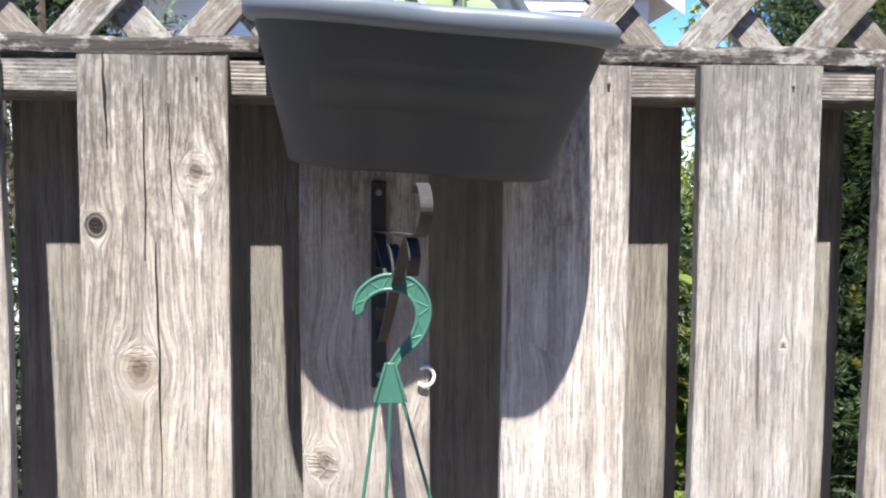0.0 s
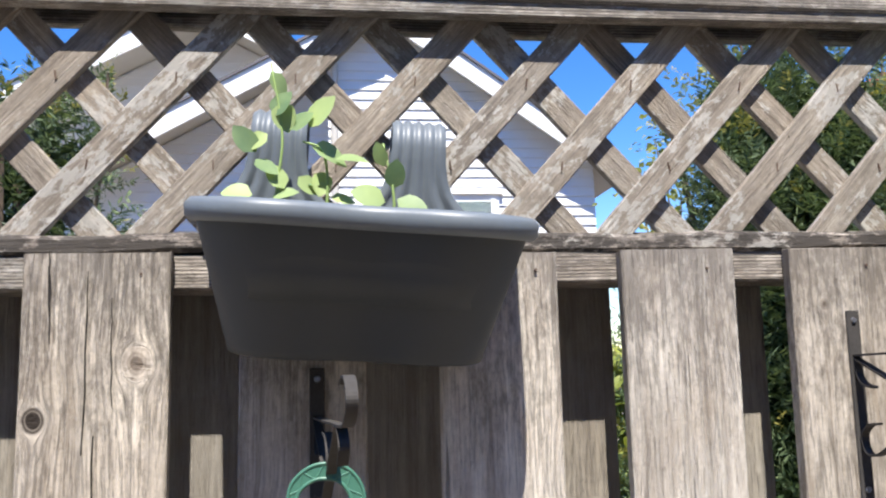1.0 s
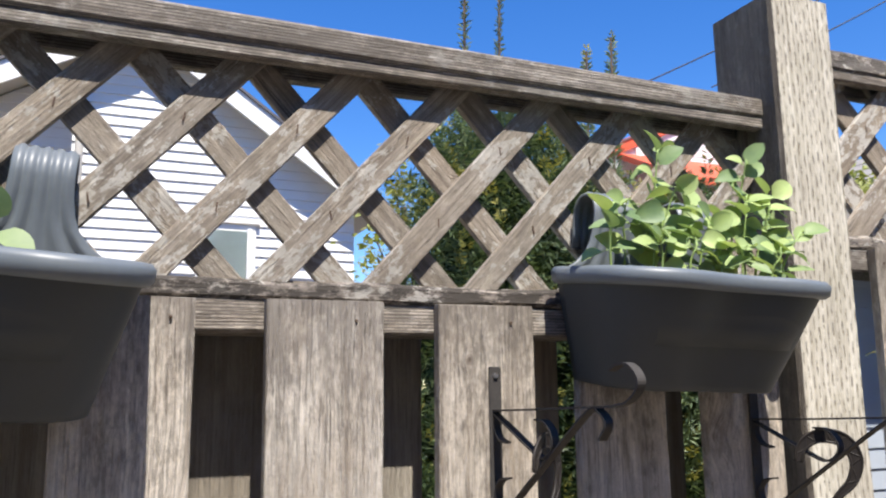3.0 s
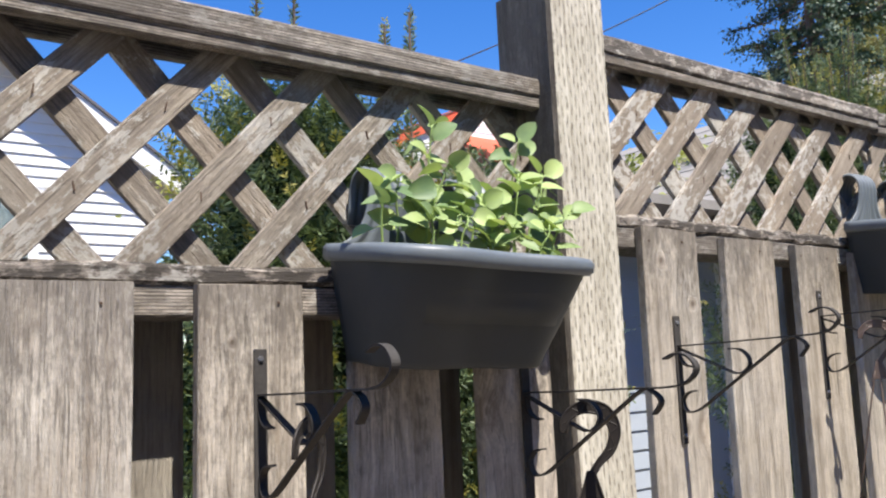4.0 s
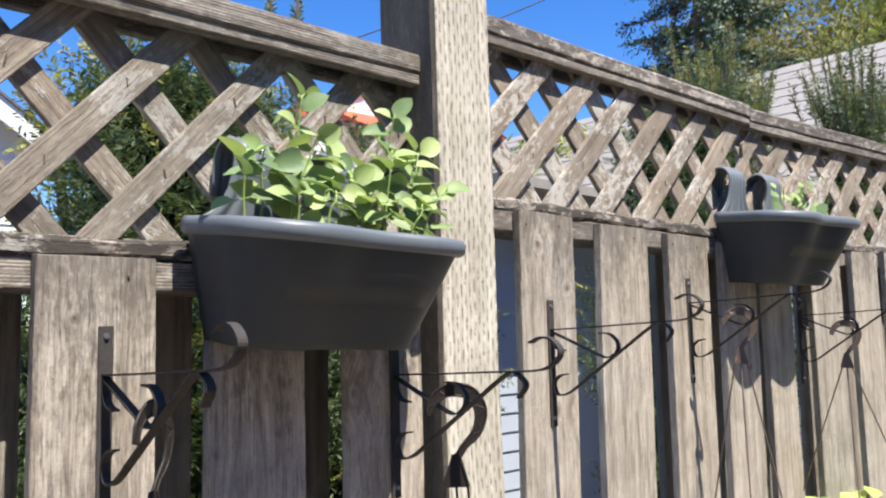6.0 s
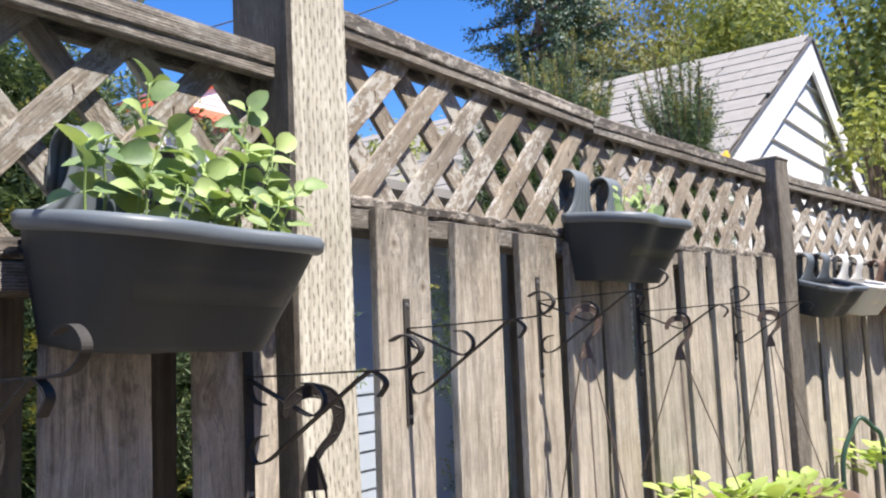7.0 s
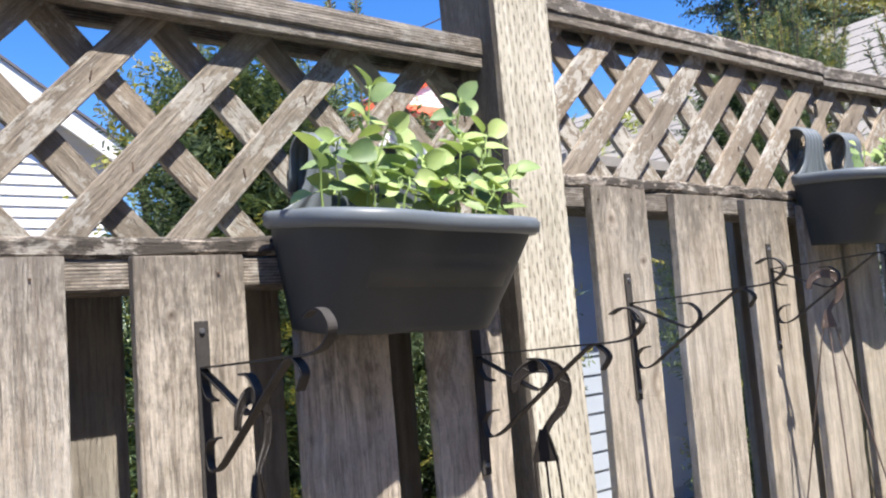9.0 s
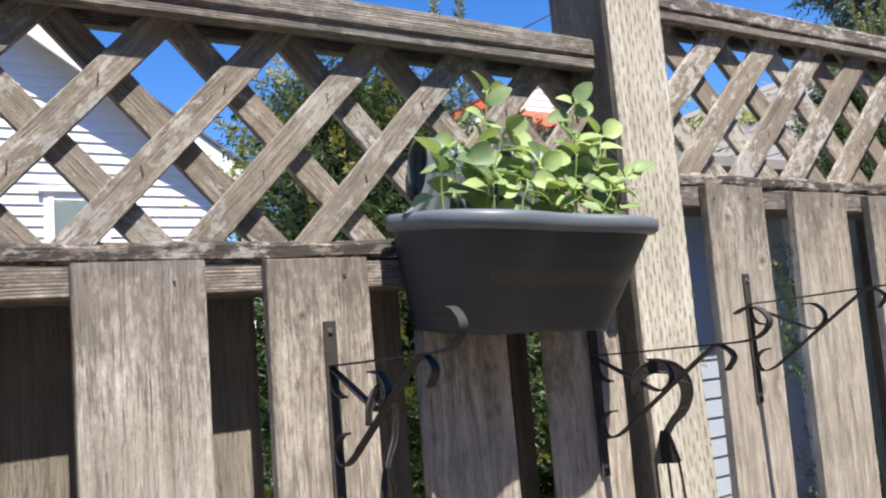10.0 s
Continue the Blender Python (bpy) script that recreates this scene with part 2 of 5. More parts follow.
WOOD_OLD_POST = weathered_wood("old_post_wood", (0.33, 0.30, 0.26), (0.13, 0.116, 0.102), (1.0, 0.95, 0.9), moss=0.3)


def incised_wood():
    """Pale pressure-treated post with rows of short cuts."""
    k = Nodes("incised_post_wood")
    v = k.coords()
    sep = k.n("ShaderNodeSeparateXYZ", {0: v})
    wave = k.n("ShaderNodeCombineXYZ", {0: k.math("MULTIPLY", sep.outputs[0], 30.0), 1: k.math("MULTIPLY", sep.outputs[1], 30.0), 2: k.math("MULTIPLY", sep.outputs[2], 18.0)}).outputs[0]
    u = k.math("ADD", k.math("ADD", sep.outputs[0], sep.outputs[1]), k.math("MULTIPLY", k.noise(wave, 1.0, 2), 0.010))
    wob = k.noise(v, 14.0, 2)
    col_i = k.math("FLOOR", k.math("DIVIDE", u, 0.0095))
    shift = k.math("MULTIPLY", k.math("FRACT", k.math("MULTIPLY", k.math("SINE", k.math("MULTIPLY", col_i, 12.9898)), 43.758)), 0.35)
    zz = k.math("ADD", k.math("DIVIDE", sep.outputs[2], 0.034), k.math("ADD", shift, k.math("MULTIPLY", k.math("MODULO", col_i, 2.0), 0.5)))
    zf = k.math("ABSOLUTE", k.math("SUBTRACT", k.math("FRACT", k.math("ADD", zz, k.math("MULTIPLY", wob, 0.5))), 0.5))
    uf = k.math("ABSOLUTE", k.math("SUBTRACT", k.math("FRACT", k.math("DIVIDE", u, 0.0095)), 0.5))
    soft = lambda x, a, b: k.ramp(x, [(a, (1, 1, 1)), (b, (0, 0, 0))])
    cut = k.math("MULTIPLY", soft(zf, 0.16, 0.40), soft(uf, 0.08, 0.26))
    cut = k.math("MULTIPLY", cut, k.ramp(k.noise(v, 75.0, 4, 0.7), [(0.36, (0.1, 0.1, 0.1)), (0.60, (1, 1, 1))]))
    gv = k.n("ShaderNodeCombineXYZ", {0: k.math("MULTIPLY", u, 190.0), 1: k.math("MULTIPLY", u, 11.0), 2: k.math("MULTIPLY", sep.outputs[2], 3.0)})
    fine = k.noise(gv.outputs[0], 1.0, 8, 0.72)
    blot = k.noise(v, 6.0, 6, 0.65)
    col = k.ramp(k.math("ADD", k.math("MULTIPLY", fine, 0.6), k.math("MULTIPLY", blot, 0.4)), [(0.38, (0.33, 0.30, 0.245)), (0.50, (0.52, 0.485, 0.405)), (0.62, (0.72, 0.685, 0.60))])
    grn = k.ramp(k.noise(v, 3.1, 4), [(0.5, (0, 0, 0)), (0.75, (1, 1, 1))])
    col = k.mix(k.math("MULTIPLY", grn, 0.3), col, rgb(0.42, 0.42, 0.29))
    col = k.mix(k.math("MULTIPLY", cut, 0.75), col, rgb(0.17, 0.14, 0.105))
    k.bsdf.inputs["Specular IOR Level"].default_value = 0.2
    return k.finish(col, 0.8, k.math("SUBTRACT", fine, k.math("MULTIPLY", cut, 1.5)), 0.5, 0.003)


WOOD_POST = incised_wood()
PLASTIC = plain("grey_planter_plastic", (0.034, 0.043, 0.051), 0.52, 0.08, 120.0, 0.05)
PLASTIC_RIM = plain("grey_rim_plastic", (0.135, 0.158, 0.180), 0.45, 0.08, 120.0, 0.05)
PLASTIC_WHITE = plain("white_planter_plastic", (0.78, 0.77, 0.74), 0.42, 0.04, 90.0, 0.05)
PLASTIC_BROWN = plain("brown_planter_plastic", (0.20, 0.13, 0.10), 0.45, 0.08, 90.0, 0.05)
PLASTIC_GREEN = plain("green_hanger_plastic", (0.060, 0.17, 0.12), 0.4, 0.08, 90.0, 0.03)
PLASTIC_DARKGREEN = plain("dark_green_coating", (0.035, 0.085, 0.062), 0.4, 0.1, 90.0, 0.03)
PLASTIC_BLACK = plain("black_hanger_plastic", (0.026, 0.022, 0.020), 0.5, 0.1, 90.0, 0.03, 0.0, 0.25)
PLASTIC_DARKBROWN = plain("brown_hanger_plastic", (0.13, 0.095, 0.08), 0.4, 0.1, 90.0, 0.03)
IRON = plain("black_iron", (0.060, 0.056, 0.053), 0.7, 0.25, 200.0, 0.2, 0.0, 0.08)
STEEL = plain("screw_steel", (0.45, 0.45, 0.46), 0.35, 0.2, 300.0, 0.2, 0.9)
RUST = plain("nail_rust", (0.10, 0.06, 0.04), 0.8, 0.3, 300.0, 0.3)
SOIL = plain("potting_soil", (0.045, 0.032, 0.024), 0.95, 0.5, 180.0, 1.0)
SIDING = plain("white_siding_paint", (0.74, 0.74, 0.73), 0.5, 0.04, 9.0, 0.05)
TRIM = plain("white_trim_paint", (0.80, 0.79, 0.76), 0.5, 0.06, 12.0, 0.05)
SOFFIT = plain("beige_soffit_paint", (0.52, 0.49, 0.43), 0.6, 0.06, 9.0, 0.05)
SIDING_BLUE = plain("blue_grey_siding", (0.40, 0.45, 0.52), 0.45, 0.05, 9.0, 0.05)
ORANGE = plain("orange_red_roof", (0.62, 0.11, 0.045), 0.6, 0.12, 14.0, 0.2)
SHINGLE = plain("grey_shingle", (0.27, 0.252, 0.228), 0.85, 0.18, 55.0, 0.7)
SHINGLE_DARK = plain("dark_shingle_joint", (0.22, 0.21, 0.20), 0.9, 0.2, 55.0, 0.5)
DRIP = plain("dark_drip_edge", (0.12, 0.11, 0.11), 0.5, 0.1, 20.0, 0.1)
GROUND = plain("bare_soil", (0.185, 0.152, 0.116), 0.95, 0.35, 14.0, 1.0)
CURTAIN = plain("window_curtain", (0.55, 0.60, 0.56), 0.8, 0.12, 20.0, 0.3)
CABLE = plain("black_cable", (0.015, 0.015, 0.015), 0.6, 0.1, 20.0, 0.1)
BARK = plain("bark", (0.13, 0.095, 0.07), 0.9, 0.35, 40.0, 1.0)
YELLOW = plain("yellow_leaf", (0.75, 0.42, 0.03), 0.6, 0.2, 60.0, 0.2)
PEA = leaf_material("pea_leaf", (0.135, 0.225, 0.115), (0.50, 0.62, 0.25), 0.30, 40.0, True)
PEA_STEM = plain("pea_stem", (0.30, 0.42, 0.14), 0.5, 0.15, 90.0, 0.05)
LETTUCE = leaf_material("lettuce_leaf", (0.33, 0.48, 0.10), (0.54, 0.63, 0.22), 0.35, 40.0, True)
YEW = leaf_material("yew_needles", (0.040, 0.076, 0.042), (0.24, 0.31, 0.16), 0.25)
# darker green for needles deep in the crown, standing in for shade there
YEW_SHADED = leaf_material("yew_shaded_needles", (0.020, 0.038, 0.018), (0.055, 0.085, 0.035), 0.15)
YEW_TIP = leaf_material("yew_young_needles", (0.24, 0.25, 0.06), (0.48, 0.43, 0.13), 0.28)
SPRUCE = leaf_material("spruce_needles", (0.024, 0.052, 0.036), (0.085, 0.135, 0.085), 0.15)
MAPLE = leaf_material("spring_leaves", (0.17, 0.21, 0.05), (0.44, 0.46, 0.16), 0.40)
BUSH = leaf_material("bush_leaves", (0.10, 0.145, 0.03), (0.40, 0.43, 0.09), 0.35)
OLIVE = leaf_material("olive_leaves", (0.16, 0.17, 0.05), (0.34, 0.31, 0.13), 0.35)
BLOSSOM = leaf_material("orange_flowers", (0.70, 0.10, 0.04), (0.85, 0.24, 0.07), 0.25)


def window_glass():
    k = Nodes("window_glass")
    k.bsdf.inputs["Transmission Weight"].default_value = 1.0
    k.bsdf.inputs["IOR"].default_value = 1.45
    return k.finish(rgb(0.9, 0.95, 0.95), 0.02)


GLASS = window_glass()

# ---- building helpers ----
WORLD = {}
ONE = Matrix.Identity(4)


def thing(name, m, label, category, group="", kind=""):
    ob = new(name)
    ob.matrix_basis = m
    ob.empty_display_size = 0.05
    WORLD[ob.name] = m
    return tagged(ob, label, category, group, kind)


def mesh_of(bm, name, mat, smooth=False):
    me = bpy.data.meshes.new(name)
    bm.normal_update()
    bm.to_mesh(me)
    bm.free()
    me.materials.append(mat)
    if smooth:
        for p in me.polygons:
            p.use_smooth = True
    return me


def part(name, bm, mat, parent, m=ONE, label="", smooth=False, kind=""):
    """One mesh object under a thing or a part; m is its pose in the world. bm: a bmesh, or mesh data to share."""
    me = bm if isinstance(bm, bpy.types.Mesh) else mesh_of(bm, name, mat, smooth)
    ob = new(name, me)
    ob.parent = parent
    ob.matrix_basis = WORLD[parent.name].inverted() @ m
    WORLD[ob.name] = m
    return tagged(ob, label, kind=kind)


def solo(name, bm, mat, m, label, category="", kind="", group="", smooth=False):
    ob = new(name, mesh_of(bm, name, mat, smooth))
    ob.matrix_basis = m
    WORLD[ob.name] = m
    return tagged(ob, label, category, group, kind)


def box_bm(x0, x1, y0, y1, z0, z1, bevel=0.0, bm=None, segs=1):
    own = bm is None
    bm = bmesh.new() if own else bm
    r = bmesh.ops.create_cube(bm, size=1.0)
    for v in r["verts"]:
        v.co = Vector(((x0 + x1) / 2 + v.co.x * (x1 - x0), (y0 + y1) / 2 + v.co.y * (y1 - y0), (z0 + z1) / 2 + v.co.z * (z1 - z0)))
    if bevel:
        edges = list({e for v in r["verts"] for e in v.link_edges})
        bmesh.ops.bevel(bm, geom=edges, offset=bevel, segments=segs, affect="EDGES", profile=0.6)
    return bm


def plank_bm(w, th, length, bevel=0.002, seed=0, bow=0.002, cuts=3):
    """A sawn board along local z from 0 to length, centred on x, its face at y = 0 and its back at y = th; a little bowed, edges worn."""
    rnd = random.Random(seed)
    bm = bmesh.new()
    loops = []
    prof = [(-w / 2 + bevel, 0), (w / 2 - bevel, 0), (w / 2, bevel), (w / 2, th - bevel), (w / 2 - bevel, th), (-w / 2 + bevel, th), (-w / 2, th - bevel), (-w / 2, bevel)]
    for i in range(cuts + 1):
        z = length * i / cuts
        dx, dy = rnd.uniform(-bow, bow), rnd.uniform(-bow, bow) * 0.6
        e = rnd.uniform(-0.0015, 0.0015)
        loops.append([bm.verts.new((x + dx + (e if x > 0 else -e), y + dy, z + (rnd.uniform(-0.002, 0.002) if 0 < i else 0))) for x, y in prof])
    for a, b in zip(loops, loops[1:]):
        for i in range(8):
            bm.faces.new((a[i], a[(i + 1) % 8], b[(i + 1) % 8], b[i]))
    bm.faces.new(loops[0][::-1])
    bm.faces.new(loops[-1])
    return bm


def tube(points, r, sides=8, flat=None, closed_ends=True, bm=None):
    """A rod of radius r (or a list of radii) along points; flat=(w, t) gives a strip w wide along local x and t thick."""
    bm = bm or bmesh.new()
    pts = [Vector(p) for p in points]
    rings = []
    up = None
    for i, p in enumerate(pts):
        d = (pts[min(i + 1, len(pts) - 1)] - pts[max(i - 1, 0)]).normalized()
        if flat:
            a = Vector((1, 0, 0))
            b = d.cross(a).normalized()
            ring = [p + a * sx * flat[0] / 2 + b * sy * flat[1] / 2 for sx, sy in ((-1, -1), (1, -1), (1, 1), (-1, 1))]
        else:
            if up is None:
                up = d.orthogonal().normalized()
            up = (up - d * up.dot(d))
            up = up.normalized() if up.length > 1e-6 else d.orthogonal().normalized()
            side = d.cross(up)
            rr = r[i] if isinstance(r, (list, tuple)) else r
            ring = [p + (up * math.cos(2 * math.pi * j / sides) + side * math.sin(2 * math.pi * j / sides)) * rr for j in range(sides)]
        rings.append([bm.verts.new(q) for q in ring])
    n = len(rings[0])
    for a, b in zip(rings, rings[1:]):
        for j in range(n):
            bm.faces.new((a[j], a[(j + 1) % n], b[(j + 1) % n], b[j]))
    if closed_ends:
        bm.faces.new(rings[0][::-1])
        bm.faces.new(rings[-1])
    return bm


def along(p0, p1, face=(0, -1, 0)):
    """A pose whose local z runs from p0 to p1 and whose local -y faces as near as can be to face."""
    p0, p1 = Vector(p0), Vector(p1)
    z = (p1 - p0).normalized()
    y = -Vector(face)
    y = (y - z * y.dot(z)).normalized()
    x = y.cross(z)
    m = Matrix((x, y, z)).transposed().to_4x4()
    m.translation = p0
    return m


# ---- ground ----
bm = bmesh.new()
bmesh.ops.create_grid(bm, x_segments=60, y_segments=60, size=400.0)
for v in bm.verts:
    v.co.x += 10
solo("ground", bm, GROUND, pose(0, 0, 0), "bare grey-brown garden soil on both sides of the fence", kind="structure")


# unseen wall added to close the garden behind the viewer and cut sky fill
solo("wall_south", box_bm(-9, 12, -5.3, -5.0, 0, 5.6), plain("sky_block_paint", (0.30, 0.28, 0.25), 0.8, 0.1, 6.0, 0.2), pose(0, 0, 0), "unseen plain beige wall added behind the garden to cut sky light", kind="structure")

# ---- the fence ----
T_BOARD = 0.019


def nail(parent, x, y, z, m):
    bm = bmesh.new()
    bmesh.ops.create_cone(bm, cap_ends=True, segments=8, radius1=0.0019, radius2=0.0015, depth=0.003)
    part("nail", bm, RUST, parent, m @ pose(x, y - 0.001, z, 90, 0, 0))


SLAT_T, PITCH = 0.012, 0.1437
BOARD_SEED = [0]


def fence_panel(m, length, z0, z_rail, z_top, fronts, backs, phase_f, phase_b, label, wood, lattice_wood, ledges, slope=0.0, seed=0, nails=True, rail_t=0.034, stop=0.018, slope_top=None, special=None, top_wood=None, pitch=PITCH, sw=0.0505, run=0.91, face=0.044):
    """A panel in its own frame: x along the fence, front of the boards at y = 0. fronts and backs: (x0, x1) of each board.
    z_rail: top of the middle rail; z_top: underside of the top rail's stop; slope: rise per metre along x."""
    rnd = random.Random(seed)
    shear = Matrix.Identity(4)
    shear[2][0] = slope
    mm = m @ shear
    shear_top = Matrix.Identity(4)
    shear_top[2][0] = slope if slope_top is None else slope_top
    mt = m @ shear_top
    fence = thing("garden_fence", m, label, "fence", "panels of the garden fence")
    # middle rail, laid flat
    bm = plank_bm(0.039, 0.089, length, 0.003, seed + 1, 0.0015, 8)
    rail = part("middle_rail", bm, WOOD_RAIL, fence, mm @ along((0, 0.020, z_rail - 0.0195), (length, 0.020, z_rail - 0.0195)))
    for i, (a, b) in enumerate(ledges):
        bm = plank_bm(0.024, 0.094, b - a, 0.005, seed + 5 + i, 0.0035, 26)
        part("ledge_strip", bm, WOOD_LEDGE, fence, mm @ along((a, 0.016, z_rail + 0.0125), (b, 0.016, z_rail + 0.0125)), "mossy, crumbling ledge strip")
    # top rail: a flat rail over two stops
    zc = z_top + stop + rail_t / 2
    bm = plank_bm(rail_t, 0.092, length, 0.004, seed + 2, 0.0015, 8)
    part("top_rail", bm, top_wood or WOOD_RAIL, fence, mt @ along((0, 0.014, zc), (length, 0.014, zc)))
    for y in (0.0175, 0.079):
        bm = plank_bm(stop, 0.021, length, 0.002, seed + 3, 0.001, 6)
        part("top_stop", bm, WOOD_RAIL, fence, mt @ along((0, y, z_top + stop / 2), (length, y, z_top + stop / 2)))
    # lattice
    rise = 0.0 if slope_top is None else slope_top - slope
    za, zb = z_rail + 0.024, z_top + stop - 0.002 + max(0.0, length * rise)
    h = zb - za
    lattice_bm = box_bm(0, length, face + 0.005, face + 0.019, za - 0.0, za + 0.004)
    lattice = part("lattice", lattice_bm, lattice_wood, fence, mm)
    for direction, phase, y in ((1, phase_f, face), (-1, phase_b, face + 0.0125)):
        n0 = -int((h + 0.3) / pitch) - 30
        for i in range(n0, int(length / pitch) + 30):
            x0 = phase + i * pitch
            lo, hi = (x0, x0 + h * run) if direction > 0 else (x0 - h * run, x0)
            if hi + sw < 0 or lo > length:
                continue
            # upright outline of the slat, cut at the panel's ends
            d = direction
            poly = [(x0, za), (x0 + sw, za), (x0 + sw + d * h * run, zb), (x0 + d * h * run, zb)]
            bm = bmesh.new()
            vs = [bm.verts.new((x, 0, z)) for x, z in poly]
            bm.faces.new(vs)
            for lim, nx in ((0.0, -1), (length, 1)):
                bmesh.ops.bisect_plane(bm, geom=bm.verts[:] + bm.edges[:] + bm.faces[:], plane_co=(lim, 0, 0), plane_no=(nx, 0, 0), clear_outer=True)
            if bm.faces and rise:
                bmesh.ops.bisect_plane(bm, geom=bm.verts[:] + bm.edges[:] + bm.faces[:], plane_co=(0, 0, z_top + stop - 0.002), plane_no=(-rise, 0, 1), clear_outer=True)
            if not bm.faces:
                bm.free()
                continue
            fs = bm.faces[:]
            r = bmesh.ops.extrude_face_region(bm, geom=fs)
            for g in r["geom"]:
                if isinstance(g, bmesh.types.BMVert):
                    g.co.y += SLAT_T
            bmesh.ops.recalc_face_normals(bm, faces=bm.faces)
            bmesh.ops.bevel(bm, geom=bm.edges[:], offset=0.0012, segments=1, affect="EDGES")
            # turn it so that its own z runs along the slat
            turn = along((x0, y + rnd.uniform(-0.0008, 0.0012), za), (x0 + d * run, y, za + 1))
            flat = Matrix.Translation((x0, 0, za))
            bm.transform(turn.to_3x3().to_4x4().inverted() @ flat.inverted())
            part("lattice_slat", bm, lattice_wood, lattice, mm @ turn)
            if nails and d > 0:
                for f in (0.30, 0.67):
                    sx, sz = x0 + sw / 2 + f * h * run + rnd.uniform(-.004, .004), za + f * h
                    if 0.02 < sx < length - 0.02:
                        part("staple", box_bm(-0.0009, 0.0009, -0.0006, 0.002, -0.006, 0.006), RUST, lattice, mm @ pose(sx, y - 0.0008, sz, 0, rnd.uniform(-12, 12), 0))
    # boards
    for k, (lst, y, w) in enumerate(((fronts, 0.0, wood), (backs, 0.110, WOOD_BACK_SHADED))):
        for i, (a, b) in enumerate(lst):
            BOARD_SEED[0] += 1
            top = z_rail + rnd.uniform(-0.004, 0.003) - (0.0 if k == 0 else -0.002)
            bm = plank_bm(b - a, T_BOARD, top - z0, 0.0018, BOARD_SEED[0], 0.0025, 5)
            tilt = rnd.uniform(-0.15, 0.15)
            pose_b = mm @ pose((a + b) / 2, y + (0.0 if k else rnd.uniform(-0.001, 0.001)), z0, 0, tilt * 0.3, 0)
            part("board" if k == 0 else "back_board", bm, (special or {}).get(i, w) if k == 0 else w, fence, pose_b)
            if k == 0 and nails:
                for nx in ((a + 0.028, b - 0.028) if rnd.random() < 0.35 else (b - 0.03,)):
                    nail(fence, nx + rnd.uniform(-0.006, 0.006), 0, z_rail - 0.02 + rnd.uniform(-0.006, 0.006), mm)
    return fence


def post_bm(w, d, h, bevel=0.006, seed=0):
    return plank_bm(w, d, h, bevel, seed, 0.003, 6)


S1_X0, S1_LEN = -1.15, 2.467
fr1 = [(-1.09, -0.945), (-0.86, -0.715), (-0.625, -0.48), (-0.388, -0.240), (-0.157, 0.0), (0.077, 0.219), (0.302, 0.445), (0.524, 0.666), (0.738, 0.875), (0.943, 1.082), (1.153, 1.288)]
bk1 = [(-1.15, -1.01), (-0.98, -0.84), (-0.74, -0.60), (-0.505, -0.365), (-0.275, -0.13), (-0.050, 0.095), (0.178, 0.322), (0.402, 0.547), (0.616, 0.759), (0.834, 0.974), (1.055, 1.197), (1.25, 1.306)]
knotty = lambda name, a, b, z0, pts, light, dark, **kw: weathered_wood(name, light, dark, (1.0, 0.95, 0.90), marks=[(x - (a + b) / 2, z - z0, sz, deep) for x, z, sz, deep in pts], **kw)
OLD, PALE = ((0.71, 0.648, 0.562), (0.30, 0.262, 0.222)), ((0.665, 0.608, 0.525), (0.345, 0.305, 0.258))
BLEACHED = ((0.78, 0.722, 0.65), (0.40, 0.355, 0.31))
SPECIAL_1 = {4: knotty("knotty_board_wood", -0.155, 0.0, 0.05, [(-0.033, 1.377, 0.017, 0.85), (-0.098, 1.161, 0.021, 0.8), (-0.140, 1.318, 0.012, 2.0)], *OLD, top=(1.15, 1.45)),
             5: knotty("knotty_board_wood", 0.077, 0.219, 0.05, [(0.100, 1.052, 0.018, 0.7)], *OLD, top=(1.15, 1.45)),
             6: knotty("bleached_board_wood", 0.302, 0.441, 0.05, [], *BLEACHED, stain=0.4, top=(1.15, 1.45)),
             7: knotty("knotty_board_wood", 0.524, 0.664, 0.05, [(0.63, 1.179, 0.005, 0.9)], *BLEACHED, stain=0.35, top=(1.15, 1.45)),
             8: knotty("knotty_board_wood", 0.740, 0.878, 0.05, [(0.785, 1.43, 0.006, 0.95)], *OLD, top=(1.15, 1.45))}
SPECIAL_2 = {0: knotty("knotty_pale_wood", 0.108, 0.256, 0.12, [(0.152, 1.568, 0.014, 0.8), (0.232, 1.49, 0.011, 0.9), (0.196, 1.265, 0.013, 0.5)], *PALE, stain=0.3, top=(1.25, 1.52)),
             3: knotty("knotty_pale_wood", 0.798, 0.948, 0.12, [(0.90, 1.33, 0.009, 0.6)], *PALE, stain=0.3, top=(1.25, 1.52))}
shift = lambda lst, d: [(a - d, b - d) for a, b in lst]
fence_panel(pose(S1_X0, 0, 0), S1_LEN, 0.05, 1.500, 1.803, shift(fr1, S1_X0), shift(bk1, S1_X0), (0.507 - S1_X0) % PITCH, (0.603 - S1_X0) % PITCH,
            "weathered grey cedar board fence with a diagonal lattice top", WOOD, WOOD_LATTICE, [(0, S1_LEN)], seed=3, special=SPECIAL_1, slope_top=-0.003)

CRACK = plain("open_crack", (0.018, 0.015, 0.013), 0.95, 0.2, 60.0, 0.2)


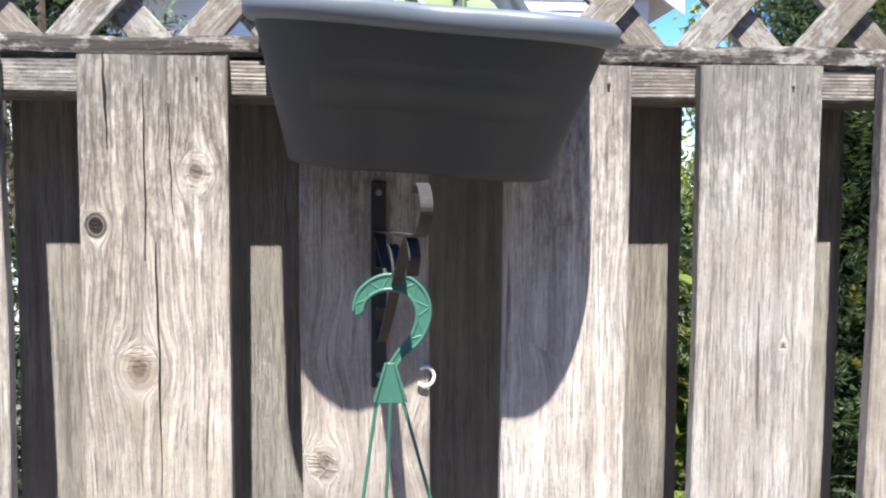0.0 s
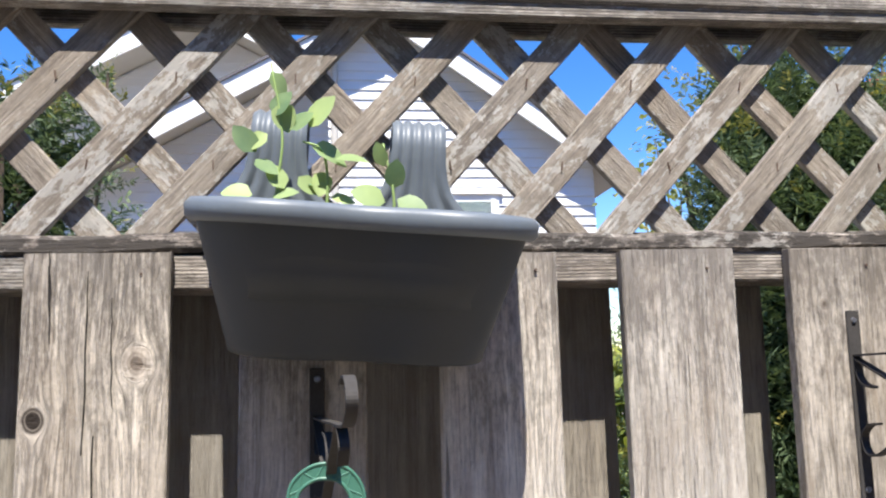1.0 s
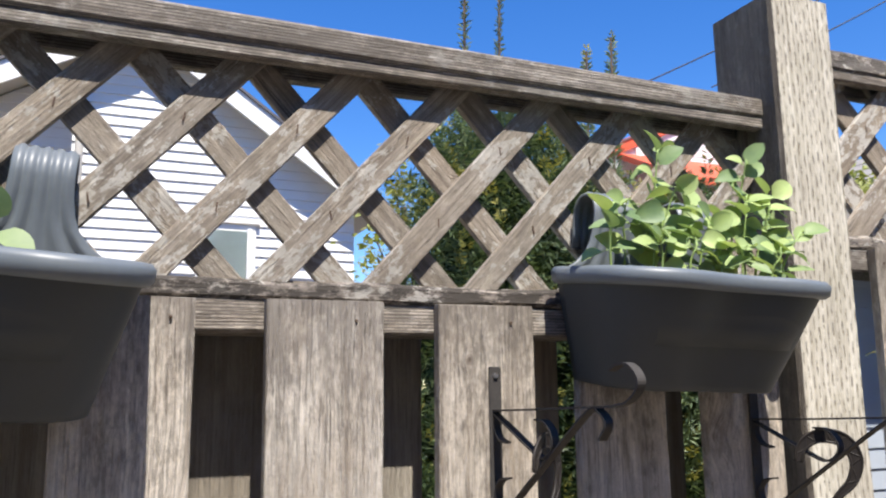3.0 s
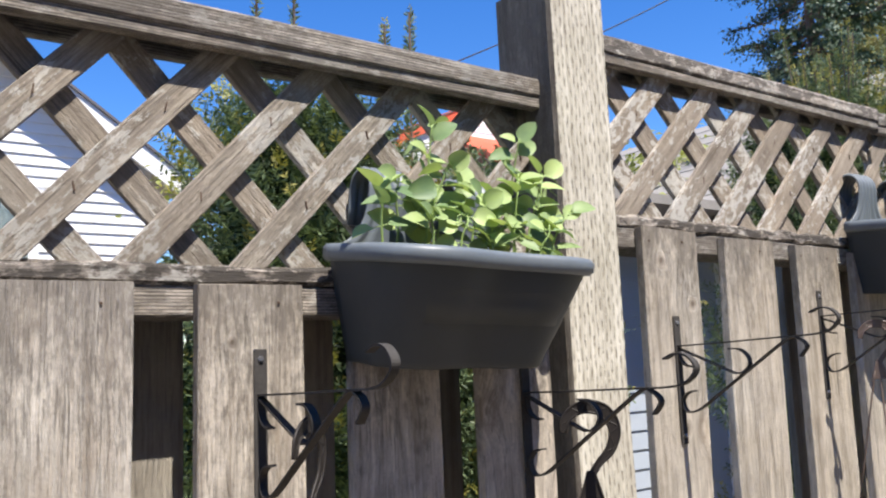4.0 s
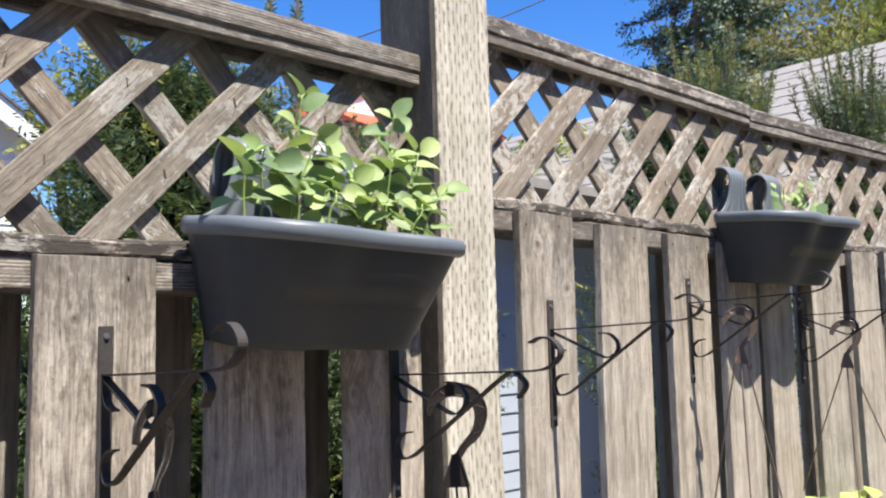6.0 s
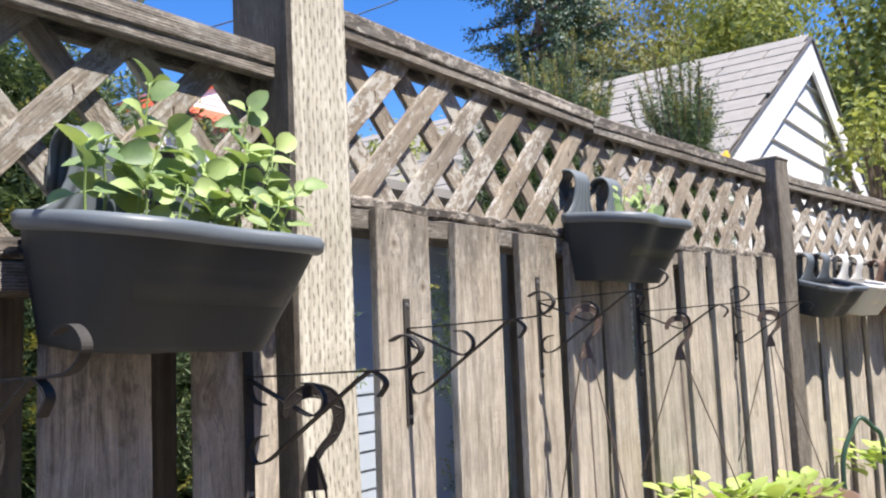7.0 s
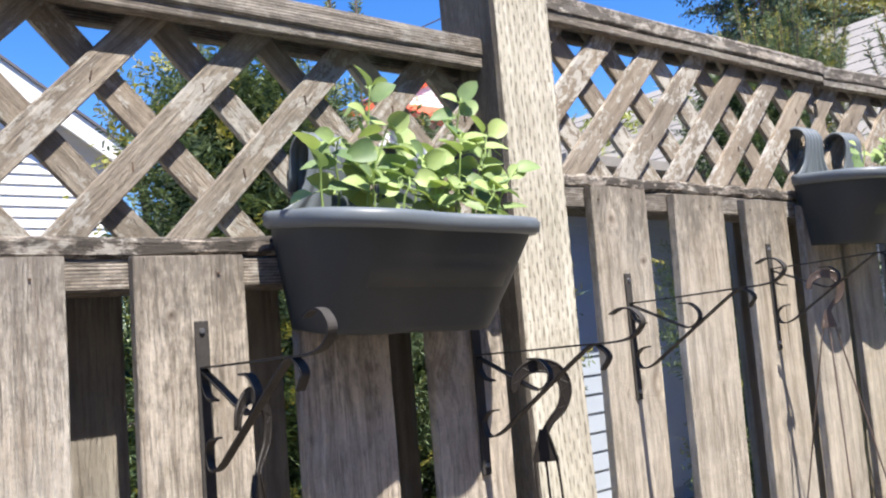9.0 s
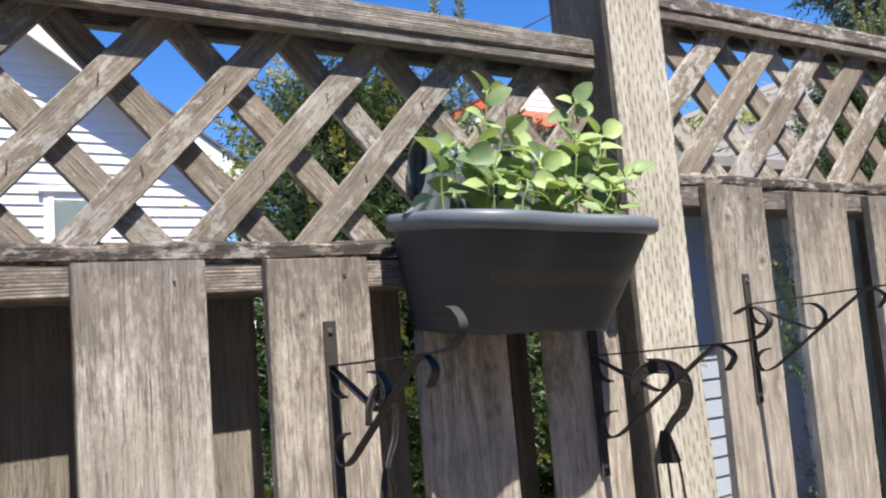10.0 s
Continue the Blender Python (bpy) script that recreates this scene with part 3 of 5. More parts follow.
def crack(parent, m, x, z0, z1, width, seed):
    rr = random.Random(seed)
    bm = bmesh.new()
    n = 9
    row = []
    dx = 0.0
    for i in range(n + 1):
        t = i / n
        w = 0.62 * width * math.sin(math.pi * (0.12 + 0.88 * t)) * rr.uniform(0.6, 1.1) * 0.5
        dx += rr.uniform(-0.0015, 0.0015)
        z = z1 + (z0 - z1) * t
        row.append([bm.verts.new((x + dx + sx * max(w, 0.0002), y, z)) for sx, y in ((-1, -0.0022), (1, -0.0022), (1, 0.004), (-1, 0.004))])
    for a, b in zip(row, row[1:]):
        for j in range(4):
            bm.faces.new((a[j], a[(j + 1) % 4], b[(j + 1) % 4], b[j]))
    part("crack", bm, CRACK, parent, m)


F1 = next(o for o in scene.objects if o.name == "garden_fence")
for i, (x, z0, z1, w) in enumerate(((-0.131, 1.40, 1.503, 0.005), (-0.089, 1.28, 1.48, 0.0025), (-0.078, 1.02, 1.30, 0.003), (-0.062, 1.33, 1.45, 0.002))):
    crack(F1, ONE, x, z0, z1, w, 60 + i)

# second panel, one step up; it bows forward behind the third planter, so it stands as two straight lengths
FLAKY = dict(pitch=0.147, sw=0.067, run=0.97, face=0.034)
A2 = radians(-1.0)
M2 = Matrix.Translation((1.449, 0.05, 0)) @ Matrix.Rotation(A2, 4, "Z")
fr2 = [(0.108, 0.256), (0.338, 0.500), (0.580, 0.735), (0.798, 0.948)]
bk2 = [(0.69, 0.85), (0.90, 1.02)]
fence_panel(M2, 1.02, 0.12, 1.626, 1.934, fr2, bk2, 0.060, 0.016, "weathered pale board fence with a flaking lattice top",
            WOOD_PALE, WOOD_LATTICE_PALE, [(0, 0.84)], slope=-0.024, seed=17, slope_top=-0.019, special=SPECIAL_2, top_wood=WOOD_CRUSTY, **FLAKY)
M2B = M2 @ pose(1.02, 0, 0, 0, 0, -4.5)
fr2b = [(0.005, 0.120), (0.222, 0.377), (0.452, 0.596), (0.646, 0.796), (0.850, 1.004), (1.060, 1.185)]
bk2b = [(0.09, 0.25), (0.345, 0.480), (0.565, 0.680), (0.765, 0.880), (0.975, 1.090)]
fence_panel(M2B, 1.19, 0.12, 1.606, 1.9145, fr2b, bk2b, 0.055, 0.010, "weathered pale board fence bowing forward, with a lattice top",
            WOOD_PALE, WOOD_LATTICE_PALE, [(0.42, 1.19)], slope=0.012, seed=23, slope_top=-0.011, top_wood=WOOD_CRUSTY, **FLAKY)
M3 = M2B @ pose(1.305, 0, 0, 0, 0, -6.5)
fr3 = [(0.02 + 0.205 * i, 0.02 + 0.205 * i + 0.145) for i in range(11)]
bk3 = [(0.130 + 0.205 * i, 0.130 + 0.205 * i + 0.150) for i in range(11)]
fence_panel(M3, 2.30, 0.15, 1.634, 1.905, fr3, bk3, 0.065, 0.10, "weathered pale board fence panel with a lattice top",
            WOOD_PALE, WOOD_LATTICE_PALE, [(0, 2.30)], slope=-0.045, seed=29, nails=False, slope_top=-0.068)


def fence_post(m, w, d, h, mat, label, seed, side_mat=None):
    p = thing("fence_post", m, label, "post", "posts of the garden fence")
    body = part("post", post_bm(w, d, h, 0.006, seed), mat, p, m)
    # faces towards -x take the darker wood, so their shade is painted on
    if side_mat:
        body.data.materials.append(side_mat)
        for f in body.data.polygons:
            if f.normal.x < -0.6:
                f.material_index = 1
    if not side_mat:
        bm = box_bm(-w / 2 - 0.002, w / 2 + 0.002, -0.002, d + 0.002, h, h + 0.012, 0.004)
        part("post_top", bm, mat, p, m)
    return p


fence_post(pose(1.4062, -0.016, 0, 0, -1.0, 0), 0.129, 0.136, 2.02, WOOD_POST, "pale incised fence post with one weathered side coloured darker as shade", 5, WOOD_SHADED_SIDE)
fence_post(M2B @ pose(1.248, -0.03, 0), 0.112, 0.12, 1.99, WOOD_OLD_POST, "dark weathered fence post between two panels", 6)
fence_post(pose(-1.215, -0.016, 0), 0.13, 0.13, 2.0, WOOD_OLD_POST, "weathered fence post at the panel's end", 7)


# ---- planters ----
def planter_outline(n_front=40):
    """Plan of the twin-lobed planter: (x, depth) counter-clockwise seen from above, back at depth 0."""
    pts = []
    for i in range(n_front + 1):
        a = math.pi * (1 - i / n_front)
        x = 0.190 * math.cos(a)
        if abs(x) > 0.095:
            d = 0.105 + 0.093 * math.sqrt(max(0.0, 1 - ((abs(x) - 0.095) / 0.0951) ** 2))
        else:
            d = 0.198 - 0.020 * (0.5 + 0.5 * math.cos(math.pi * x / 0.095))
        pts.append((x, d))
    for i in range(1, 6):
        pts.append((0.190, 0.105 * (1 - i / 6)))
    for i in range(13):
        pts.append((0.190 - 0.380 * i / 12, 0.0))
    for i in range(1, 6):
        pts.append((-0.190, 0.105 * i / 6))
    return pts


def loft(levels, cap_first=True, cap_last=True):
    """Rings of equal length joined from first to last."""
    bm = bmesh.new()
    rings = [[bm.verts.new(p) for p in ring] for ring in levels]
    n = len(rings[0])
    for a, b in zip(rings, rings[1:]):
        for j in range(n):
            bm.faces.new((a[j], a[(j + 1) % n], b[(j + 1) % n], b[j]))
    if cap_first:
        bm.faces.new(rings[0][::-1])
    if cap_last:
        bm.faces.new(rings[-1])
    bmesh.ops.recalc_face_normals(bm, faces=bm.faces)
    return bm


def wall_planter(m, label, body_mat, rim_mat, hooks=(-0.085, 0.087)):
    """Local x along the fence, -y to the front, z = 0 at the rim's top."""
    out = planter_outline()
    pot = thing("wall_planter", m, label, "planter", "planters hung along the fence")

    def ring(k, z, grow=0.0, back=0.0):
        kd = k - back + grow / 0.198
        return [(x * (k + grow / 0.19), -d * kd, z) for x, d in out]
    body = [ring(0.735, -0.160, 0, 0.13), ring(0.75, -0.164, 0, 0.13), ring(0.765, -0.162, 0, 0.13), ring(0.775, -0.154, 0, 0.125), ring(0.86, -0.092, 0, 0.06), ring(0.955, -0.022), ring(0.96, -0.016), ring(0.935, -0.016), ring(0.86, -0.07), ring(0.80, -0.10)]
    part("body", loft(body, True, True), body_mat, pot, m, smooth=True)
    rim = [ring(0.945, -0.024), ring(0.985, -0.024), ring(1.0, -0.019, 0.002), ring(1.0, -0.006, 0.003), ring(0.99, 0.0), ring(0.95, 0.001), ring(0.93, -0.004), ring(0.93, -0.014)]
    rim.append(rim[0])
    r = part("rim", loft(rim, False, False), rim_mat, pot, m, "rolled lighter grey rim", smooth=True)
    soil = bmesh.new()
    soil.faces.new([soil.verts.new((x * 0.9, -d * 0.9 - 0.002, -0.032)) for x, d in out])
    bmesh.ops.triangulate(soil, faces=soil.faces)
    part("soil", soil, SOIL, pot, m)
    if hooks:
        for hx in hooks:
            bm = bmesh.new()
            rows = []
            prof = [(0.0, -0.030), (0.0, -0.006), (0.0, 0.010), (0.0, 0.028), (0.0, 0.045), (0.0, 0.065), (0.0, 0.085)]
            prof += [(0.030 - 0.030 * math.cos(a), 0.085 + 0.032 * math.sin(a)) for a in [math.pi * i / 8 for i in range(1, 9)]]
            prof += [(0.060, 0.06), (0.060, 0.035)]
            for (y, z) in prof:
                w = 0.033 + 0.055 * math.exp(-max(0.0, z + 0.004) / 0.022) if y == 0 else 0.034
                cols = []
                for j in range(25):
                    u = -1 + 2 * j / 24
                    groove = 0.0035 * (0.5 + 0.5 * math.cos(u * math.pi * 5)) if abs(u) < 0.9 else 0.0
                    nz = math.sin(math.pi * min(1, max(0, y / 0.060))) if y > 0 else 0
                    cols.append(bm.verts.new((hx + u * w, y + 0.006 - groove * (1 - nz), z + groove * nz)))
                rows.append(cols)
            for a, b in zip(rows, rows[1:]):
                for j in range(24):
                    bm.faces.new((a[j], a[j + 1], b[j + 1], b[j]))
            hk = part("hook", bm, rim_mat, pot, m, "ribbed saddle hook", smooth=True)
            sol = hk.modifiers.new("wall", "SOLIDIFY")
            sol.thickness = 0.004
            sol.offset = 0
    return pot


PL1 = pose(0.217, -0.006, 1.544, 8, 4.0, 0) @ Matrix.Diagonal((0.936, 1.02, 0.955, 1))
PL2 = pose(1.079, -0.006, 1.549, 7, 1.6, 0) @ Matrix.Scale(0.92, 4)
PL3 = M2 @ pose(0.985, -0.006, 1.675, 5, 0.0, -2)
PL4 = M3 @ pose(0.16, -0.03, 1.545, 16, -2, 0) @ Matrix.Scale(0.80, 4)
PL5 = M3 @ pose(0.47, -0.03, 1.545, 14, 0, 0) @ Matrix.Scale(0.80, 4)
PL6 = M3 @ pose(0.83, -0.03, 1.535, 14, 0, 0) @ Matrix.Scale(0.80, 4)
wall_planter(PL1, "dark grey plastic wall planter with two hooks, nearly empty", PLASTIC, PLASTIC_RIM, (-0.110, 0.064))
wall_planter(PL2, "dark grey plastic wall planter full of pea plants", PLASTIC, PLASTIC_RIM, (-0.087, 0.068))
wall_planter(PL3, "dark grey plastic wall planter with a small seedling", PLASTIC, PLASTIC_RIM)
wall_planter(PL4, "dark grey plastic wall planter beside a white one", PLASTIC, PLASTIC_RIM)
wall_planter(PL5, "white plastic wall planter between a grey and a brown one", PLASTIC_WHITE, PLASTIC_WHITE)
wall_planter(PL6, "brown plastic wall planter beside a white one", PLASTIC_BROWN, PLASTIC_BROWN)


# ---- scroll brackets and hangers ----
def smooth_path(pts, per=6):
    """A curve through the points (Catmull-Rom)."""
    p = [Vector(q) for q in pts]
    p = [p[0] * 2 - p[1]] + p + [p[-1] * 2 - p[-2]]
    out = []
    for a, b, c, d in zip(p, p[1:], p[2:], p[3:]):
        for i in range(per):
            t = i / per
            out.append(0.5 * (2 * b + (c - a) * t + (2 * a - 5 * b + 4 * c - d) * t * t + (3 * b - a - 3 * c + d) * t ** 3))
    return out + [p[-2]]


def screw(parent, m):
    bm = bmesh.new()
    bmesh.ops.create_cone(bm, cap_ends=True, segments=12, radius1=0.0045, radius2=0.003, depth=0.004)
    part("screw", bm, STEEL, parent, m @ pose(0, -0.004, 0, 90, 0, 0))


def bracket_bms():
    strip = (0.0098, 0.0024)
    yz = lambda pts, per=6: smooth_path([(0, y, z) for y, z in pts], per)
    plate = box_bm(-0.0085, 0.0085, -0.0035, 0.0, -0.175, 0.055, 0.001)
    arm = tube(yz([(-0.002, 0.0), (-0.10, 0.003), (-0.20, 0.007), (-0.275, 0.010), (-0.303, 0.018), (-0.315, 0.033), (-0.303, 0.047), (-0.285, 0.050), (-0.268, 0.044)]), 0, flat=strip)
    strut = tube(yz([(-0.036, -0.080), (-0.018, -0.084), (-0.006, -0.098), (-0.014, -0.117), (-0.040, -0.113), (-0.085, -0.085), (-0.15, -0.043), (-0.225, 0.004), (-0.245, 0.004), (-0.258, -0.008), (-0.246, -0.024)]), 0, flat=strip)
    brace = tube(yz([(-0.004, -0.004), (-0.05, -0.022), (-0.10, -0.042), (-0.128, -0.050), (-0.148, -0.040), (-0.150, -0.024), (-0.134, -0.010), (-0.112, -0.008)]), 0, flat=strip)
    curl = tube(yz([(-0.004, -0.006), (-0.006, -0.022), (-0.016, -0.034), (-0.034, -0.038)]), 0, flat=strip)
    return (("plate", plate), ("arm", arm), ("strut", strut), ("brace", brace), ("curl", curl))


BRACKET = [(name, mesh_of(bm, "bracket_" + name, IRON)) for name, bm in bracket_bms()]


def scroll_bracket(m, label):
    b = thing("scroll_bracket", m, label, "bracket", "iron plant brackets on the fence")
    for name, me in BRACKET:
        part(name, me, IRON, b, m)
    screw(b, m @ pose(0, 0, 0.043))
    screw(b, m @ pose(0, 0, -0.160))
    return b


def on2(x, z):
    return M2 @ pose(x, 0, z)


BR = [pose(0.162, 0, 1.312, 0, 0, 6.5), pose(0.816, 0, 1.366, 0, 0, -0.5), pose(1.234, 0, 1.346), on2(0.196, 1.407), on2(0.661, 1.460), M2B @ pose(0.142, 0, 1.431), M2B @ pose(0.765, 0, 1.441)]
for m in BR:
    scroll_bracket(m, "black wrought-iron scroll bracket screwed to a fence board")


def pot_hanger(m, mat, label, wires, r=0.031):
    """A plastic pot hanger: m is the top of its hook; the hook's plane is local x-z. wires: ends in local metres."""
    hg = thing("pot_hanger", m, label, "hanger", "plastic hangers on the brackets")
    pts = [(-1.0, -0.97), (-0.86, -0.45), (-0.45, -0.10), (0, 0), (0.55, -0.12), (0.92, -0.55), (1.0, -1.1), (0.78, -1.7), (0.35, -2.15), (0.05, -2.6)]
    path = smooth_path([(x * r, 0, z * r) for x, z in pts], 4)
    n = len(path)
    rims = [[], []]
    for i, p in enumerate(path):
        d = (path[min(i + 1, n - 1)] - path[max(i - 1, 0)]).normalized()
        w = r * (0.10 + 0.13 * math.sin(math.pi * min(1.0, (i + 1) / n * 1.12)))
        for k, sx in enumerate((-1, 1)):
            rims[k].append(p + Vector((d.z, 0, -d.x)) * sx * w)
    # a thin recessed web between two rounded rims, stiffened by slanting ribs
    bm = bmesh.new()
    rows = [[bm.verts.new(q + Vector((0, sy * 0.0007, 0))) for q, sy in ((a, -1), (b, -1), (b, 1), (a, 1))] for a, b in zip(*rims)]
    for a, b in zip(rows, rows[1:]):
        for j in range(4):
            bm.faces.new((a[j], a[(j + 1) % 4], b[(j + 1) % 4], b[j]))
    bm.faces.new(rows[0][::-1])
    bm.faces.new(rows[-1])
    bmesh.ops.recalc_face_normals(bm, faces=bm.faces)
    hook = part("hook", bm, mat, hg, m)
    for rim in rims:
        part("hook_rim", tube(rim, 0.0019, 7), mat, hook, m, smooth=True)
    for i in range(2, n - 6, 5):
        part("rib", tube([rims[0][i], rims[1][i + 2]], 0.0014, 6), mat, hook, m)
        part("rib", tube([rims[1][i + 2], rims[0][i + 5]], 0.0014, 6), mat, hook, m)
    # fan plate that spreads the wires
    z = -2.45 * r
    fan = [(-0.13, 0), (0.13, 0), (0.24, -0.35), (0.50, -1.12), (0.44, -1.25), (-0.44, -1.25), (-0.52, -1.12), (-0.26, -0.35)]
    bm = bmesh.new()
    lay = [[bm.verts.new((x * r, y, z + zz * r)) for x, zz in fan] for y in (-0.0022, 0.0022)]
    for j in range(8):
        bm.faces.new((lay[0][j], lay[0][(j + 1) % 8], lay[1][(j + 1) % 8], lay[1][j]))
    bm.faces.new(lay[0][::-1])
    bm.faces.new(lay[1])
    bmesh.ops.bevel(bm, geom=bm.edges[:], offset=0.0007, segments=1, affect="EDGES")
    plate = part("fan_plate", bm, mat, hg, m)
    for sx in (-0.42, 0.42):
        part("flange", tube([(sx * r * 0.3, -0.002, z), (sx * r * 0.65, -0.003, z - 0.5 * r), (sx * r * 1.12, -0.003, z - 1.2 * r)], 0.0016, 6), mat, plate, m)
    z -= 1.22 * r
    for k, (wx, wy, wz) in enumerate(wires):
        sx = (-0.40 + 0.80 * k / max(1, len(wires) - 1)) * r
        bm = tube(smooth_path([(sx * 0.8, 0, z + 0.004), (sx * 1.1, 0, z - 0.006), (sx + (wx - sx) * 0.5, wy * 0.5, (z + wz) / 2), (wx, wy, wz)], 4), 0.0018, 7)
        part("wire", bm, mat, hg, m, smooth=True)
    return hg


pot_hanger(pose(0.173, -0.15, 1.272), PLASTIC_GREEN, "green plastic pot hanger on an iron bracket", [(-0.035, 0.0, -0.27), (-0.006, 0.02, -0.27), (0.055, -0.01, -0.27)])
pot_hanger(pose(0.822, -0.118, 1.335, 0, 0, 38), PLASTIC_BLACK, "black plastic pot hanger on an iron bracket", [(-0.03, 0, -0.3), (0.0, 0.02, -0.3), (0.03, -0.01, -0.3)], 0.034)
pot_hanger(pose(1.240, -0.122, 1.328, 0, 0, -40), PLASTIC_BLACK, "black plastic pot hanger hanging empty on a bracket", [(-0.014, 0.0, -0.36), (0.006, 0.01, -0.36), (0.03, 0.0, -0.36)], 0.035)
for hx, hz, wide, drop in ((-0.36, 1.438, 0.11, -0.62), (0.142, 1.409, 0.14, -0.48), (0.765, 1.419, 0.15, -0.575)):
    hm = M2 @ pose(1.02 + hx, -0.118, hz, 0, 0, -58) if hx < 0 else M2B @ pose(hx, -0.118, hz, 0, 0, -60)
    pot_hanger(hm, PLASTIC_DARKBROWN, "brown plastic pot hanger on an iron bracket", [(-wide, 0.04, drop), (0.0, -wide, drop), (wide, 0.04, drop)], 0.030)

# a white open ring hooked on the board
bm = tube([(0.010 * math.cos(a), 0, 0.011 * math.sin(a)) for a in [radians(-140 + 14 * i) for i in range(20)]], 0.0022, 7)
solo("plastic_ring", bm, PLASTIC_WHITE, pose(0.214, -0.004, 1.149), "small open white plastic ring on a fence board", "ring", smooth=True)

# ---- hanging pot with lettuce, and a green carrying loop behind it ----
POT = M2B @ pose(0.24, -0.17, 0.90)
POT2 = M2B @ pose(0.75, -0.17, 0.85)


def ring_xy(r, z, n=32):
    return [(r * math.cos(2 * math.pi * i / n), r * math.sin(2 * math.pi * i / n), z) for i in range(n)]


for mp in (POT, POT2):
    lp = thing("hanging_pot", mp, "brown plastic hanging pot planted with lettuce", "pot", "hanging pots")
    part("bowl", loft([ring_xy(0.09, -0.15), ring_xy(0.10, -0.15), ring_xy(0.165, -0.01), ring_xy(0.178, -0.01), ring_xy(0.180, 0.004), ring_xy(0.168, 0.006), ring_xy(0.150, -0.03)]), PLASTIC_BROWN, lp, mp, smooth=True)
    soil = bmesh.new()
    soil.faces.new([soil.verts.new(p) for p in ring_xy(0.152, -0.024)])
    part("soil", soil, SOIL, lp, mp)


def leaf(bm, base, direction, up, length, width, fold=0.25, curl=0.2, n=4):
    """A broad leaf of 2 x n faces, folded along its midrib and curling down at the tip."""
    d = Vector(direction).normalized()
    u = Vector(up)
    u = (u - d * u.dot(d)).normalized()
    s = d.cross(u)
    base = Vector(base)
    mid, left, right = [], [], []
    for i in range(n + 1):
        t = i / n
        w = width * 0.5 * (math.sin(math.pi * min(1, 0.08 + 0.92 * t ** 0.9)) ** 0.58 if 0 < i < n else 0.06)
        c = base + d * length * t - u * curl * length * t * t
        mid.append(bm.verts.new(c))
        left.append(bm.verts.new(c + s * w + u * fold * w))
        right.append(bm.verts.new(c - s * w + u * fold * w))
    for i in range(n):
        bm.faces.new((mid[i], mid[i + 1], left[i + 1], left[i]))
        bm.faces.new((right[i], right[i + 1], mid[i + 1], mid[i]))


def leafy(name, m, n, spread, height, length, width, label, seed):
    """A low tuft of broad leaves round m, each leaf a part."""
    rnd = random.Random(seed)
    plant = thing(name, m, label, "plant", "leafy greens by the fence")
    for i in range(n):
        a, r = rnd.uniform(0, 6.283), spread * math.sqrt(rnd.random())
        d = Vector((math.cos(a) * 0.7, math.sin(a) * 0.7, rnd.uniform(0.2, 1.0)))
        bm = bmesh.new()
        leaf(bm, (r * math.cos(a), r * math.sin(a), rnd.uniform(-0.01, height)), d, (rnd.uniform(-.3, .3), rnd.uniform(-.3, .3), 1), rnd.uniform(*length), rnd.uniform(*width), 0.3, rnd.uniform(0.1, 0.5))
        part("leaf", bm, LETTUCE, plant, m, smooth=True)
    return plant


leafy("lettuce", POT, 90, 0.17, 0.05, (0.04, 0.075), (0.03, 0.055), "bright green young lettuce growing in the hanging pot", 41)
leafy("lettuce", POT2, 50, 0.14, 0.03, (0.035, 0.06), (0.03, 0.045), "sparse young lettuce in a brown hanging pot", 42)
PLB = M3 @ pose(0.28, -0.20, 0.80)
leafy("leafy_plant", PLB, 70, 0.16, 0.10, (0.05, 0.09), (0.03, 0.05), "bushy green leafy plant near the fence", 43)
bm = tube(smooth_path([(-0.10, 0, -0.22), (-0.10, 0, -0.05), (-0.05, 0, 0.05), (0.0, 0, 0.10), (0.06, 0, 0.06), (0.10, 0, 0.01), (0.105, 0, -0.2)], 5), 0.009, 8)
solo("wire_loop", bm, PLASTIC_DARKGREEN, M3 @ pose(0.13, -0.16, 0.92, 0, 0, -20), "dark green plastic-coated loop handle beside the pots", "handle", smooth=True)


# ---- pea plants ----
def pea_plant(m, stems, leaves, label, seed, extra=0):
    """stems: lists of points; leaves: (x, y, z, size, heading) of leaflet pairs, in local metres."""
    rr = random.Random(seed)
    plant = thing("pea_plant", m, label, "plant", "plants in the wall planters")
    for st in stems:
        n = len(smooth_path(st, 5))
        part("stem", tube(smooth_path(st, 5), [0.0022 - 0.0012 * i / n for i in range(n)], 6), PEA_STEM, plant, m, smooth=True)
    for x, y, z, size, head in leaves:
        bm = bmesh.new()
        a = radians(head)
        d = Vector((math.cos(a), rr.uniform(-0.45, 0.25), math.sin(a)))
        up = Vector((rr.uniform(-0.5, 0.5), -0.9 + rr.uniform(-0.2, 0.5), 0.55))
        size *= 1.08
        leaf(bm, (x, y, z), d, up, size, size * rr.uniform(0.66, 0.84), rr.uniform(0.05, 0.3), rr.uniform(-0.05, 0.25), 5)
        part("leaf", bm, PEA, plant, m, smooth=True)
    return plant


